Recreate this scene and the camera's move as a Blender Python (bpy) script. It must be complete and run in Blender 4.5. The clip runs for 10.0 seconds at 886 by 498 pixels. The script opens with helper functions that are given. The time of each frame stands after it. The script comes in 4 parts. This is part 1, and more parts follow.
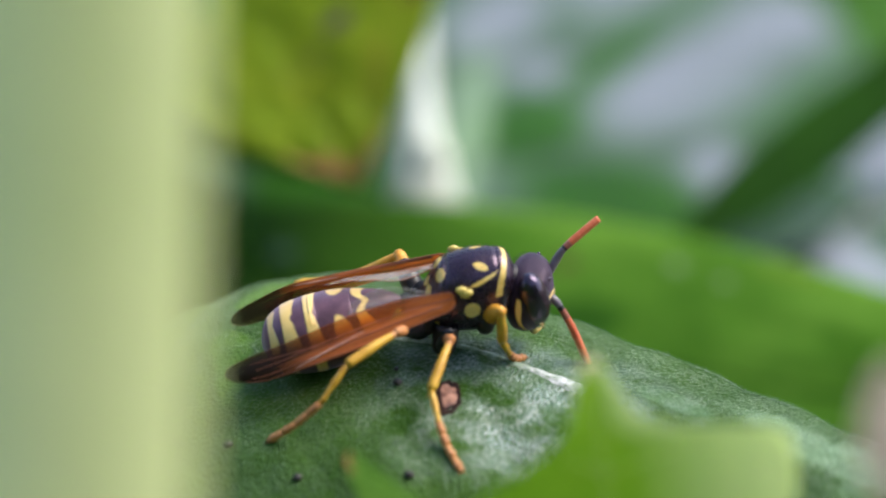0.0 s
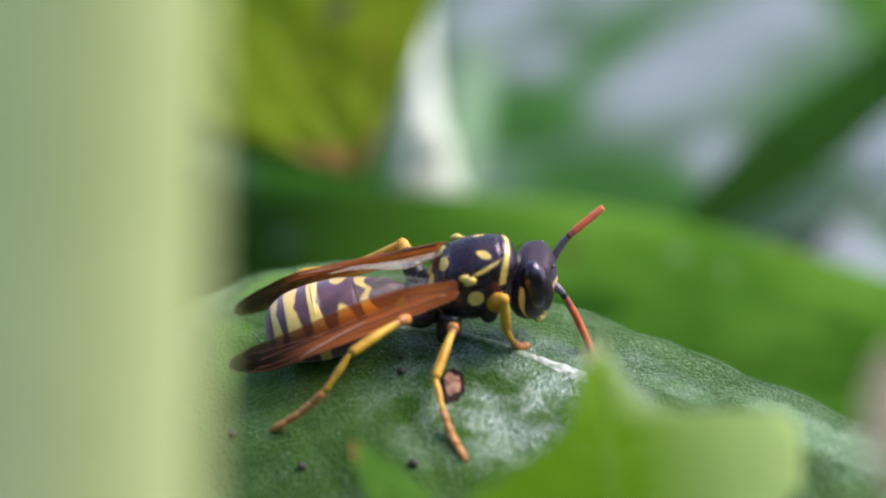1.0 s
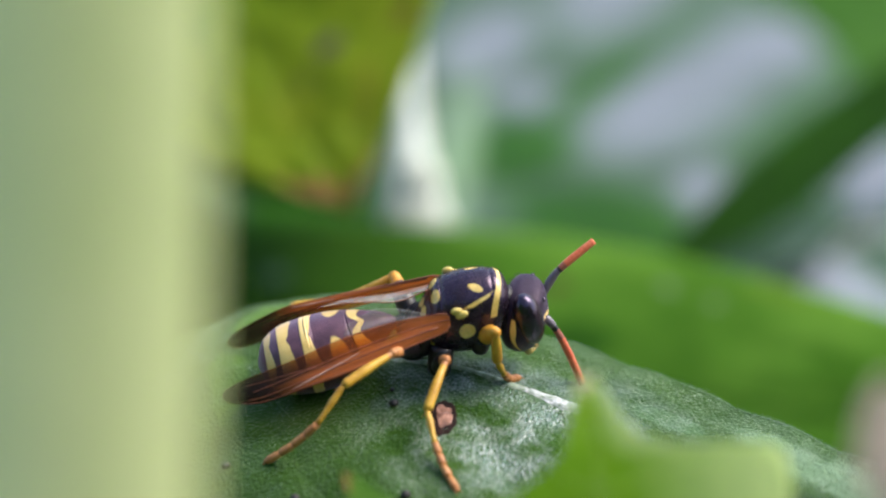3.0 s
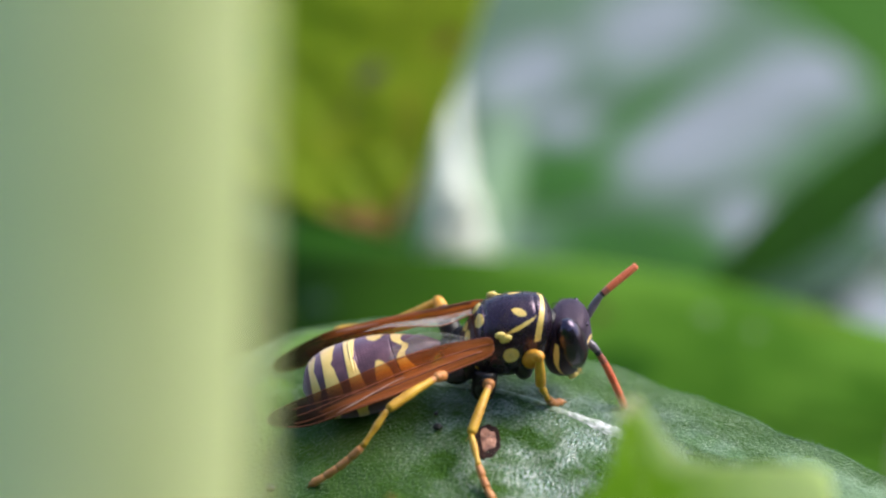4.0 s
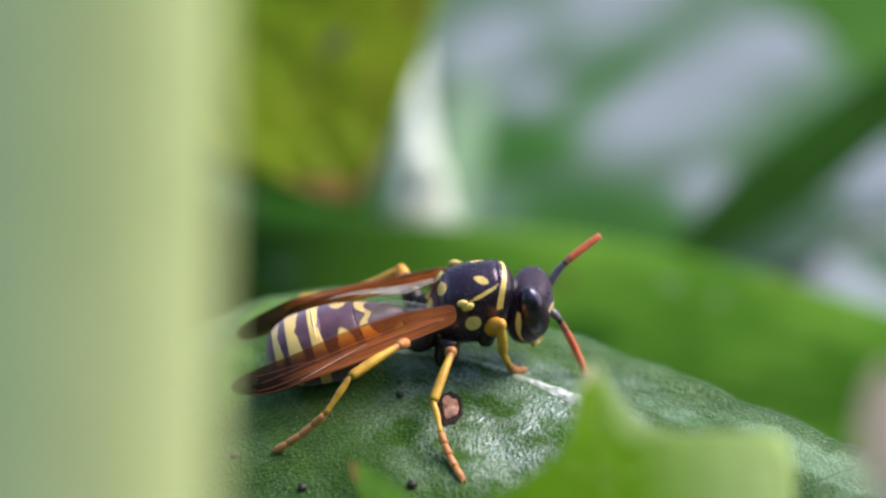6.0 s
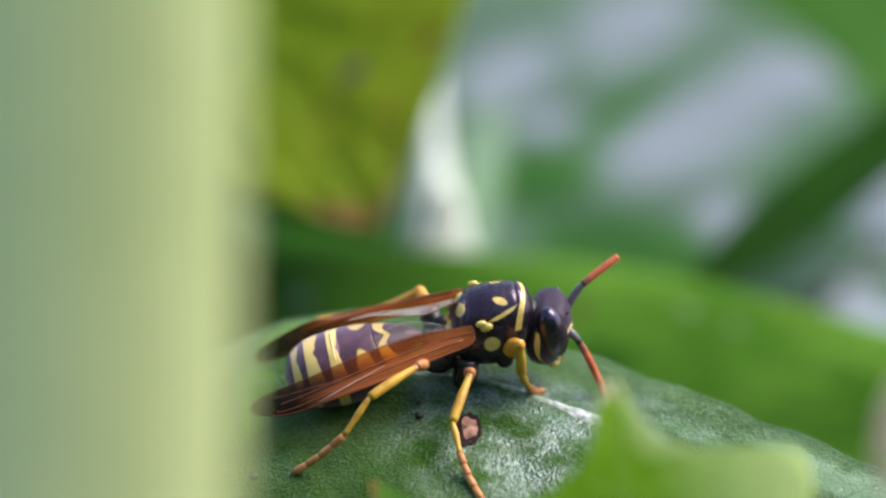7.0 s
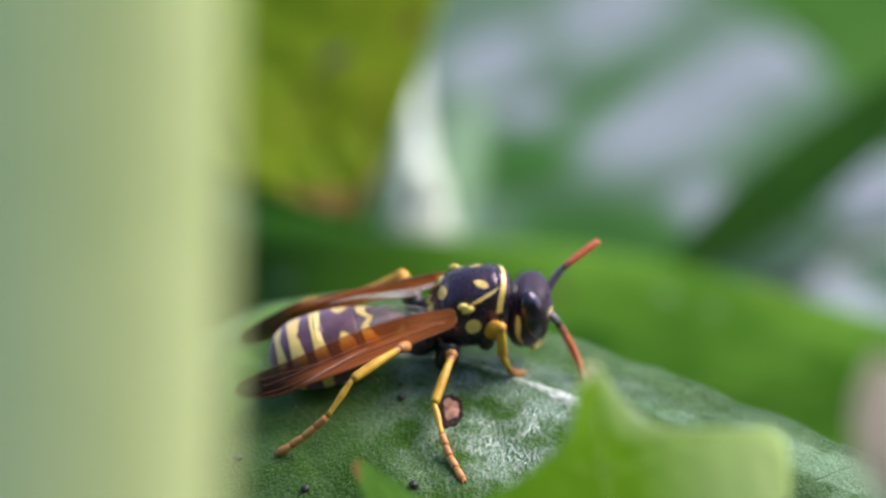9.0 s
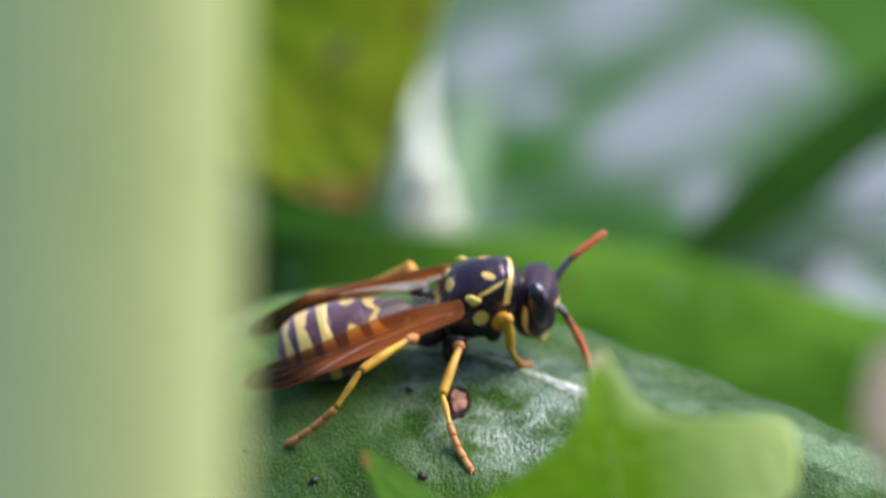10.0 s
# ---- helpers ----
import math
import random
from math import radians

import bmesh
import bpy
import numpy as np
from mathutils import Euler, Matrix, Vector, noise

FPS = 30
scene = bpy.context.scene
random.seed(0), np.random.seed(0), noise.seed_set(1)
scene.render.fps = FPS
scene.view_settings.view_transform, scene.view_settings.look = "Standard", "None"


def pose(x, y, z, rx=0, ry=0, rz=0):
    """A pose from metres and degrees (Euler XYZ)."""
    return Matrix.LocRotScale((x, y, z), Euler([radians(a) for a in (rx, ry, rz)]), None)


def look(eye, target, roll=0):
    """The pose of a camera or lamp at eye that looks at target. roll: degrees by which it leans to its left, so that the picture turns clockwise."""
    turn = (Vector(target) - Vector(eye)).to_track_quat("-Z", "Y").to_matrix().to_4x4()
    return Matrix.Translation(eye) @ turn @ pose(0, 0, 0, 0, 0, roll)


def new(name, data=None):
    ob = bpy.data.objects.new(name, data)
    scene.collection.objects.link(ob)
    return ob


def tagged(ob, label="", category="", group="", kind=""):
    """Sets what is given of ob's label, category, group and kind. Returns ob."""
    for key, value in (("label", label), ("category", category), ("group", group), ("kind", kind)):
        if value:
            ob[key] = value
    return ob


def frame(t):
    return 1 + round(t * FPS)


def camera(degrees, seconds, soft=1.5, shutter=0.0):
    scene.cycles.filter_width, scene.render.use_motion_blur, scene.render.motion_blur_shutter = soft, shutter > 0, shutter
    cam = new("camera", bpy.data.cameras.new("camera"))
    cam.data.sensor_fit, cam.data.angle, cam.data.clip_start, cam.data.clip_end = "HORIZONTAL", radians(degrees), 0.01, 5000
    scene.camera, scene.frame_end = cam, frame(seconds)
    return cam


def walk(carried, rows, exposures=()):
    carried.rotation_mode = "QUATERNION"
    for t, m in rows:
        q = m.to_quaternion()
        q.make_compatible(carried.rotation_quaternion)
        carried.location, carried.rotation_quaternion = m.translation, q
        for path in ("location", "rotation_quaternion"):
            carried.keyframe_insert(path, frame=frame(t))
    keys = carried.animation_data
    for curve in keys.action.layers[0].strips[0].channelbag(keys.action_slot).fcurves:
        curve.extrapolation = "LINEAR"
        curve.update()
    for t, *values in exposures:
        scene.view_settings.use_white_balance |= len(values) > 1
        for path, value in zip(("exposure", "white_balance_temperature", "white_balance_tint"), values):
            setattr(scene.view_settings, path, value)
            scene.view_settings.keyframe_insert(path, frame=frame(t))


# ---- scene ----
# Camera: a close-up lens held by hand, a span away from the wasp. Lengths below are in millimetres unless a metre is named.
MM = 0.001
cam = camera(12.0, 10.0, soft=2.2, shutter=0.5)
cam.data.dof.use_dof = True
cam.data.dof.focus_distance = 0.1792
cam.data.dof.aperture_fstop = 24.0
cam.data.dof.aperture_blades = 0
BASE = pose(0, -0.155885, 0.09, 60, 0, 0)
PATH = [  # seconds; shift right, up and back; yaw, pitch, roll in degrees
    (0.0, 0.790, 0.181, -2.784, 0.256, -0.073, 0.200),
    (0.1, 0.665, 0.093, -2.751, 0.161, 0.016, 0.237),
    (0.2, 0.539, 0.006, -2.719, 0.257, 0.136, 0.273),
    (0.3, 0.413, -0.082, -2.686, 0.323, 0.241, 0.309),
    (0.4, 0.288, -0.170, -2.654, 0.218, 0.393, 0.345),
    (0.5, 0.162, -0.258, -2.622, 0.181, 0.265, 0.381),
    (0.6, 0.245, -0.203, -2.636, -0.176, 0.399, 0.293),
    (0.7, 0.329, -0.148, -2.650, 0.068, -0.069, 0.206),
    (0.8, 0.412, -0.093, -2.664, 0.128, 0.054, 0.118),
    (0.9, 0.495, -0.039, -2.679, 0.080, 0.139, 0.031),
    (1.0, 0.579, 0.016, -2.693, 0.232, -0.180, -0.057),
    (1.1, 0.509, -0.011, -2.377, -0.036, 0.181, -0.041),
    (1.2, 0.439, -0.039, -2.062, -0.072, 0.124, -0.025),
    (1.3, 0.369, -0.067, -1.746, -0.092, 0.021, -0.009),
    (1.4, 0.300, -0.094, -1.431, -0.051, 0.126, 0.007),
    (1.5, 0.230, -0.122, -1.115, -0.000, 0.244, 0.023),
    (1.6, 0.296, -0.145, -1.270, 0.119, 0.130, 0.056),
    (1.7, 0.363, -0.167, -1.425, -0.024, 0.260, 0.089),
    (1.8, 0.429, -0.190, -1.580, -0.044, 0.120, 0.122),
    (1.9, 0.495, -0.212, -1.736, -0.078, 0.134, 0.155),
    (2.0, 0.562, -0.234, -1.891, -0.126, 0.124, 0.188),
    (2.1, -0.129, -0.158, -1.522, -0.225, 0.062, 0.069),
    (2.2, -0.820, -0.082, -1.154, -0.345, 0.218, -0.051),
    (3.3, 0.377, -0.055, -1.408, 0.054, 0.299, -0.119),
    (3.4, 0.377, -0.055, -1.408, -0.009, 0.329, -0.119),
    (3.5, 0.377, -0.055, -1.408, 0.016, 0.508, -0.119),
    (3.6, 0.224, -0.182, -1.194, 0.136, 0.557, -0.097),
    (3.7, 0.071, -0.310, -0.980, 0.187, 0.576, -0.075),
    (3.8, -0.082, -0.437, -0.766, 0.200, 0.632, -0.053),
    (3.9, -0.235, -0.565, -0.551, 0.314, 0.743, -0.031),
    (4.0, -0.389, -0.692, -0.337, 0.405, 0.832, -0.009),
    (4.1, -0.352, -0.703, -0.363, 0.332, 0.648, 0.008),
    (4.2, -0.315, -0.713, -0.390, 0.476, 0.435, 0.025),
    (4.3, -0.279, -0.723, -0.416, 0.442, 0.477, 0.042),
    (4.4, -0.242, -0.733, -0.442, 0.400, 0.210, 0.059),
    (4.5, -0.206, -0.743, -0.468, 0.561, 0.098, 0.076),
    (4.6, -0.173, -0.810, -0.331, 0.528, 0.273, 0.114),
    (4.7, -0.141, -0.878, -0.194, 0.513, 0.286, 0.152),
    (4.8, -0.108, -0.945, -0.057, 0.451, 0.439, 0.191),
    (4.9, -0.075, -1.013, 0.080, 0.366, 0.467, 0.229),
    (5.0, -0.043, -1.081, 0.217, 0.306, 0.434, 0.267),
    (5.1, 0.085, -1.039, 0.238, 0.268, 0.394, 0.224),
    (5.2, 0.212, -0.998, 0.259, 0.239, 0.399, 0.180),
    (5.3, 0.340, -0.957, 0.280, 0.334, 0.436, 0.136),
    (5.4, 0.467, -0.916, 0.301, 0.298, 0.667, 0.092),
    (5.5, 0.595, -0.875, 0.323, 0.112, 0.656, 0.048),
    (5.6, 0.469, -0.841, 0.395, -0.200, 0.662, 0.049),
    (5.7, 0.343, -0.806, 0.467, -0.088, 0.751, 0.050),
    (5.8, 0.217, -0.772, 0.539, 0.141, 0.546, 0.050),
    (5.9, 0.091, -0.737, 0.611, 0.090, 0.465, 0.051),
    (6.0, -0.035, -0.703, 0.684, 0.007, 0.401, 0.051),
    (6.1, -0.051, -0.564, 0.756, 0.088, 0.324, 0.065),
    (6.2, -0.067, -0.425, 0.829, 0.188, 0.569, 0.079),
    (7.3, -0.231, -2.428, 0.804, 0.152, 1.130, -0.260),
    (7.4, -0.254, -2.235, 0.850, -0.034, 1.114, -0.187),
    (7.5, -0.278, -2.042, 0.897, -0.042, 0.981, -0.113),
    (7.6, -0.304, -1.985, 0.974, -0.077, 1.064, -0.096),
    (7.7, -0.330, -1.929, 1.051, -0.024, 0.991, -0.078),
    (7.8, -0.356, -1.872, 1.127, -0.095, 0.972, -0.060),
    (7.9, -0.382, -1.815, 1.204, -0.150, 1.008, -0.042),
    (8.0, -0.408, -1.758, 1.281, -0.157, 0.840, -0.025),
    (8.1, -0.483, -1.862, 1.438, -0.185, 0.950, -0.088),
    (8.2, -0.558, -1.965, 1.594, -0.072, 1.021, -0.152),
    (8.3, -0.633, -2.069, 1.751, -0.229, 1.020, -0.215),
    (8.4, -0.708, -2.172, 1.908, -0.138, 0.982, -0.279),
    (8.5, -0.783, -2.276, 2.065, -0.036, 1.055, -0.342),
    (8.6, -0.685, -2.286, 2.258, 0.052, 1.108, -0.304),
    (8.7, -0.587, -2.295, 2.450, 0.199, 1.017, -0.266),
    (8.8, -0.489, -2.305, 2.643, -0.080, 1.094, -0.228),
    (8.9, -0.391, -2.315, 2.836, -0.034, 0.924, -0.190),
    (9.0, -0.293, -2.325, 3.029, -0.071, 0.965, -0.152),
    (9.1, -0.389, -2.388, 3.029, -0.078, 1.007, -0.174),
    (9.2, -0.485, -2.452, 3.030, -0.106, 1.027, -0.197),
    (9.3, -0.581, -2.516, 3.031, -0.257, 0.985, -0.219),
    (9.4, -0.677, -2.579, 3.032, -0.146, 1.107, -0.241),
    (9.5, -0.773, -2.643, 3.033, -0.045, 1.020, -0.263),
    (9.6, -0.756, -2.682, 3.150, -0.028, 1.038, -0.286),
    (9.7, -0.739, -2.721, 3.267, 0.016, 1.258, -0.310),
    (9.8, -0.722, -2.760, 3.384, 0.055, 1.052, -0.333),
    (9.9, -0.705, -2.799, 3.501, -0.063, 1.116, -0.357),
    (10.0, -0.688, -2.838, 3.618, -0.096, 1.014, -0.380),
]
walk(cam, [(t, BASE @ pose(x * MM, y * MM, z * MM) @ pose(0, 0, 0, 0, yaw, 0) @ pose(0, 0, 0, pitch, 0, 0) @ pose(0, 0, 0, 0, 0, roll))
           for t, x, y, z, yaw, pitch, roll in PATH])

# ---- light: open shade under a bright, hazy sky ----
SUN_EL, SUN_ROT = radians(50), radians(66)
world = bpy.data.worlds.new("sky")
scene.world = world
world.use_nodes = True
wn = world.node_tree.nodes
sky = wn.new("ShaderNodeTexSky")
sky.sky_type = 'NISHITA'
sky.sun_disc = False
sky.sun_elevation, sky.sun_rotation = SUN_EL, SUN_ROT
sky.air_density, sky.dust_density, sky.ozone_density = 1.0, 1.6, 1.4
world.node_tree.links.new(sky.outputs[0], wn["Background"].inputs[0])
wn["Background"].inputs[1].default_value = 0.15
sun = new("sun", bpy.data.lights.new("sun", 'SUN'))
sun.data.energy = 2.5
sun.data.angle = radians(40)
sun.data.color = (1.0, 0.93, 0.82)
# the sky's sun stands at this bearing: x = sin, y = cos of the rotation
sd = Vector((math.sin(SUN_ROT) * math.cos(SUN_EL), math.cos(SUN_ROT) * math.cos(SUN_EL), math.sin(SUN_EL)))
sun.matrix_world = look(sd * 5, (0, 0, 0))
scene.view_settings.exposure = 0.95


# ---- materials ----
def material(name):
    m = bpy.data.materials.new(name)
    m.use_nodes = True
    nt = m.node_tree
    return m, nt, nt.nodes["Principled BSDF"], nt.nodes["Material Output"]


def node(nt, kind, **values):
    n = nt.nodes.new(kind)
    for k, v in values.items():
        n.inputs[k.replace("_", " ")].default_value = v
    return n


def ramp(nt, fac, stops):
    n = nt.nodes.new("ShaderNodeValToRGB")
    while len(n.color_ramp.elements) < len(stops):
        n.color_ramp.elements.new(0.5)
    for e, (p, c) in zip(n.color_ramp.elements, stops):
        e.position, e.color = p, (*c, 1)
    nt.links.new(fac, n.inputs[0])
    return n.outputs[0]


def mix(nt, fac, a, b, blend='MIX'):
    n = nt.nodes.new("ShaderNodeMix")
    n.data_type, n.blend_type = 'RGBA', blend
    for sock, v in ((n.inputs[0], fac), (n.inputs[6], a), (n.inputs[7], b)):
        if hasattr(v, "default_value"):
            nt.links.new(v, sock)
        else:
            sock.default_value = v if not isinstance(v, tuple) else (*v, 1)
    return n.outputs[2]


def coords(nt, which="Object"):
    return nt.nodes.new("ShaderNodeTexCoord").outputs[which]


def grain(nt, scale, detail=4, rough=0.55, vec=None, stretch=None, turn=0.0):
    v = vec or coords(nt)
    if stretch:
        mp = nt.nodes.new("ShaderNodeMapping")
        mp.vector_type = 'TEXTURE'
        mp.inputs["Scale"].default_value = tuple(1 / s for s in stretch)
        mp.inputs["Rotation"].default_value = (0, 0, radians(turn))
        nt.links.new(v, mp.inputs[0])
        v = mp.outputs[0]
    n = node(nt, "ShaderNodeTexNoise", Scale=scale, Detail=detail, Roughness=rough)
    nt.links.new(v, n.inputs["Vector"])
    return n.outputs["Fac"]


def bump(nt, height, strength, distance):
    b = node(nt, "ShaderNodeBump", Strength=strength, Distance=distance)
    nt.links.new(height, b.inputs["Height"])
    return b.outputs[0]


def leaf_material(name, dark, mid, light, rough=0.42, spec=0.5, through_light=0.25, coarse=160, fine=1500, relief=0.00012, coat=0.0, patchy=0, streak=False, sheen=0.0, end=None, wet_at=None, side=None, marks=()):
    """A living leaf: mottled green at two scales, quilted relief, some light let through."""
    m, nt, p, out = material(name)
    big, small = grain(nt, coarse, 3), grain(nt, fine, 5, stretch=(1.0, 0.28, 1.0) if streak else None)
    col = ramp(nt, big, [(0.30, dark), (0.5, mid), (0.72, light)])
    col = mix(nt, 0.35, col, ramp(nt, small, [(0.3, dark), (0.7, light)]))
    # end: shade over the tip half, put into the colour
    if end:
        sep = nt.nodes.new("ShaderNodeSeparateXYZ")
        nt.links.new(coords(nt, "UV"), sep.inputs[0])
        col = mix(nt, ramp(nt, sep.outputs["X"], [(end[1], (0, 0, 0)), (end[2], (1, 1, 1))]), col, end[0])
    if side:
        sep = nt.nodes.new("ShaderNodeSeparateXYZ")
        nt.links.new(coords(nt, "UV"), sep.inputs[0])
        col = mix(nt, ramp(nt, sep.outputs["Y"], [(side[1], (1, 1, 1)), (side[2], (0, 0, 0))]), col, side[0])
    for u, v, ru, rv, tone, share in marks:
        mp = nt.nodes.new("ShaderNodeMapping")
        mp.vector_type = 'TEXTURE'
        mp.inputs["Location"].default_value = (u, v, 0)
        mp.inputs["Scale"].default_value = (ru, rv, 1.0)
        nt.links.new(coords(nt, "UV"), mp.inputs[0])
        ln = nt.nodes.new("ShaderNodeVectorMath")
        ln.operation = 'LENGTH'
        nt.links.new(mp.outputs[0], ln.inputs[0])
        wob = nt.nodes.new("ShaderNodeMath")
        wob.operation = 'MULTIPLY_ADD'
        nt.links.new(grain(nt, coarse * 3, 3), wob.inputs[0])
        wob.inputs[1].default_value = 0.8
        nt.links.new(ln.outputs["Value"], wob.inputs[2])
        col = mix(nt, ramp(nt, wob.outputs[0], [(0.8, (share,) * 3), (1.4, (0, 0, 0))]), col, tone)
    nt.links.new(col, p.inputs["Base Color"])
    rr = ramp(nt, small, [(0.3, (rough - 0.1,) * 3), (0.75, (rough + 0.14,) * 3)])
    p.inputs["Sheen Weight"].default_value = sheen
    p.inputs["Sheen Roughness"].default_value = 0.28
    p.inputs["Sheen Tint"].default_value = (0.82, 1.0, 0.78, 1)
    p.inputs["Coat Weight"].default_value = coat
    p.inputs["Specular IOR Level"].default_value = spec
    if patchy:
        wet = ramp(nt, grain(nt, patchy, 3, 0.6), [(0.38, (0, 0, 0)), (0.58, (1, 1, 1))])
        if wet_at:
            mp = nt.nodes.new("ShaderNodeMapping")
            mp.vector_type = 'TEXTURE'
            mp.inputs["Location"].default_value = (wet_at[0] * MM, wet_at[1] * MM, 0)
            mp.inputs["Scale"].default_value = (wet_at[2] * MM, wet_at[3] * MM, 1.0)
            nt.links.new(coords(nt), mp.inputs[0])
            ln = nt.nodes.new("ShaderNodeVectorMath")
            ln.operation = 'LENGTH'
            nt.links.new(mp.outputs[0], ln.inputs[0])
            wet = mix(nt, ramp(nt, ln.outputs["Value"], [(0.5, (0, 0, 0)), (1.1, (0.90,) * 3)]), wet, (0.0,) * 3)
        rr = mix(nt, wet, (0.6,) * 3, rr)
        nt.links.new(mix(nt, wet, (0.12,) * 3, (spec,) * 3), p.inputs["Specular IOR Level"])
        fleck = ramp(nt, grain(nt, 8500, 4, 0.6, stretch=(1.0, 0.4, 1.0), turn=-14), [(0.44, (0.05,) * 3), (0.58, (1, 1, 1))])
        p.inputs["Specular Tint"].default_value = (0.58, 0.78, 1.0, 1)
        nt.links.new(mix(nt, 1.0, mix(nt, wet, (0.0,) * 3, (coat,) * 3), fleck, 'MULTIPLY'), p.inputs["Coat Weight"])
    nt.links.new(rr, p.inputs["Roughness"])
    p.inputs["Coat Roughness"].default_value = 0.33 if wet_at else 0.08
    p.inputs["Coat IOR"].default_value = 2.3 if wet_at else 1.5
    cell = node(nt, "ShaderNodeTexVoronoi", Scale=fine * 0.9)
    nt.links.new(coords(nt), cell.inputs["Vector"])
    hsum = nt.nodes.new("ShaderNodeMath")
    hsum.operation = 'ADD'
    nt.links.new(cell.outputs["Distance"], hsum.inputs[0])
    nt.links.new(small, hsum.inputs[1])
    nrm = bump(nt, hsum.outputs[0], 0.6, relief)
    nt.links.new(nrm, p.inputs["Normal"])
    if wet_at:
        wrinkle = grain(nt, 9500, 3, 0.6, stretch=(1.0, 0.34, 1.0), turn=-14)
        nt.links.new(bump(nt, wrinkle, 1.0, 0.00012), p.inputs["Coat Normal"])
    else:
        nt.links.new(nrm, p.inputs["Coat Normal"])
    tl = nt.nodes.new("ShaderNodeBsdfTranslucent")
    nt.links.new(mix(nt, 1.0, col, (1.0, 1.0, 0.45), 'MULTIPLY'), tl.inputs[0])
    mx = nt.nodes.new("ShaderNodeMixShader")
    mx.inputs[0].default_value = through_light
    nt.links.new(p.outputs[0], mx.inputs[1])
    nt.links.new(tl.outputs[0], mx.inputs[2])
    nt.links.new(mx.outputs[0], out.inputs[0])
    return m


def sky_tone_material(name, dark, light, sky_tone, lat, slant, edge=0.86, seed=0.0, bare=(), pale=(), fields=(), thin=0.15):
    """A glossy leaf: the sky's grey reflection is put into its colour, thin along the side veins and at the margin;
    rows without it and pale ones are patches (x, y, half-axes, turn) in mm.
    """
    m, nt, p, out = material(name)
    uv = nt.nodes.new("ShaderNodeSeparateXYZ")
    nt.links.new(coords(nt, "UV"), uv.inputs[0])

    def calc(op, a, b=0.0):
        n = nt.nodes.new("ShaderNodeMath")
        n.operation = op
        for sock, v in ((n.inputs[0], a), (n.inputs[1], b)):
            if hasattr(v, "default_value"):
                nt.links.new(v, sock)
            else:
                sock.default_value = v
        return n.outputs[0]

    s = calc('ABSOLUTE', calc('SUBTRACT', calc('MULTIPLY', uv.outputs["Y"], 2.0), 1.0))
    wob = calc('MULTIPLY', calc('SUBTRACT', grain(nt, 45, 3), 0.5), 0.9)
    ph = calc('ADD', calc('MULTIPLY', calc('SUBTRACT', uv.outputs["X"], calc('MULTIPLY', s, slant)), lat), wob)
    stripe = calc('ABSOLUTE', calc('SINE', calc('MULTIPLY', calc('ADD', ph, seed), math.pi)))
    patch = calc('ADD', calc('MULTIPLY', stripe, 0.45), calc('MULTIPLY', grain(nt, 150, 3, stretch=(1.0, 0.2, 1.0), turn=-37), 0.9))
    mask = ramp(nt, patch, [(0.48, (0, 0, 0)), (0.84, (1, 1, 1))])
    rim = ramp(nt, s, [(edge - 0.22, (1, 1, 1)), (edge, (0, 0, 0))])
    mask = mix(nt, 1.0, mask, rim, 'MULTIPLY')
    green = ramp(nt, grain(nt, 130, 4), [(0.3, dark), (0.7, light)])

    def patches(rows):
        total = None
        for x, y, rx_, ry_, turn in rows:
            mp = nt.nodes.new("ShaderNodeMapping")
            mp.vector_type = 'TEXTURE'
            mp.inputs["Location"].default_value = (x * MM, y * MM, 0)
            mp.inputs["Rotation"].default_value = (0, 0, radians(turn))
            mp.inputs["Scale"].default_value = (rx_ * MM, ry_ * MM, 1.0)
            nt.links.new(coords(nt), mp.inputs[0])
            ln = nt.nodes.new("ShaderNodeVectorMath")
            ln.operation = 'LENGTH'
            nt.links.new(mp.outputs[0], ln.inputs[0])
            near = ramp(nt, calc('ADD', ln.outputs["Value"], calc('MULTIPLY', calc('SUBTRACT', grain(nt, 160, 3), 0.5), 0.5)), [(0.55, (1, 1, 1)), (1.1, (0, 0, 0))])
            total = near if total is None else mix(nt, 1.0, total, near, 'LIGHTEN')
        return total

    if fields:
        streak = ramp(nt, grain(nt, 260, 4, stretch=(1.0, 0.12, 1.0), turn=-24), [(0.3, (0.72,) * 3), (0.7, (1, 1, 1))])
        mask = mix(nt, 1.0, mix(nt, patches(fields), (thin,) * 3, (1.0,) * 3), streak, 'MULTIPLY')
    if bare:
        mask = mix(nt, patches(bare), mask, (0.0,) * 3)
    col = mix(nt, mask, green, sky_tone)
    if pale:
        col = mix(nt, calc('MULTIPLY', patches(pale), 0.55), col, (0.22, 0.33, 0.20))
    nt.links.new(col, p.inputs["Base Color"])
    p.inputs["Roughness"].default_value = 0.5
    p.inputs["Specular IOR Level"].default_value = 0.05
    nt.links.new(bump(nt, grain(nt, 400, 4), 0.5, 0.0004), p.inputs["Normal"])
    return m


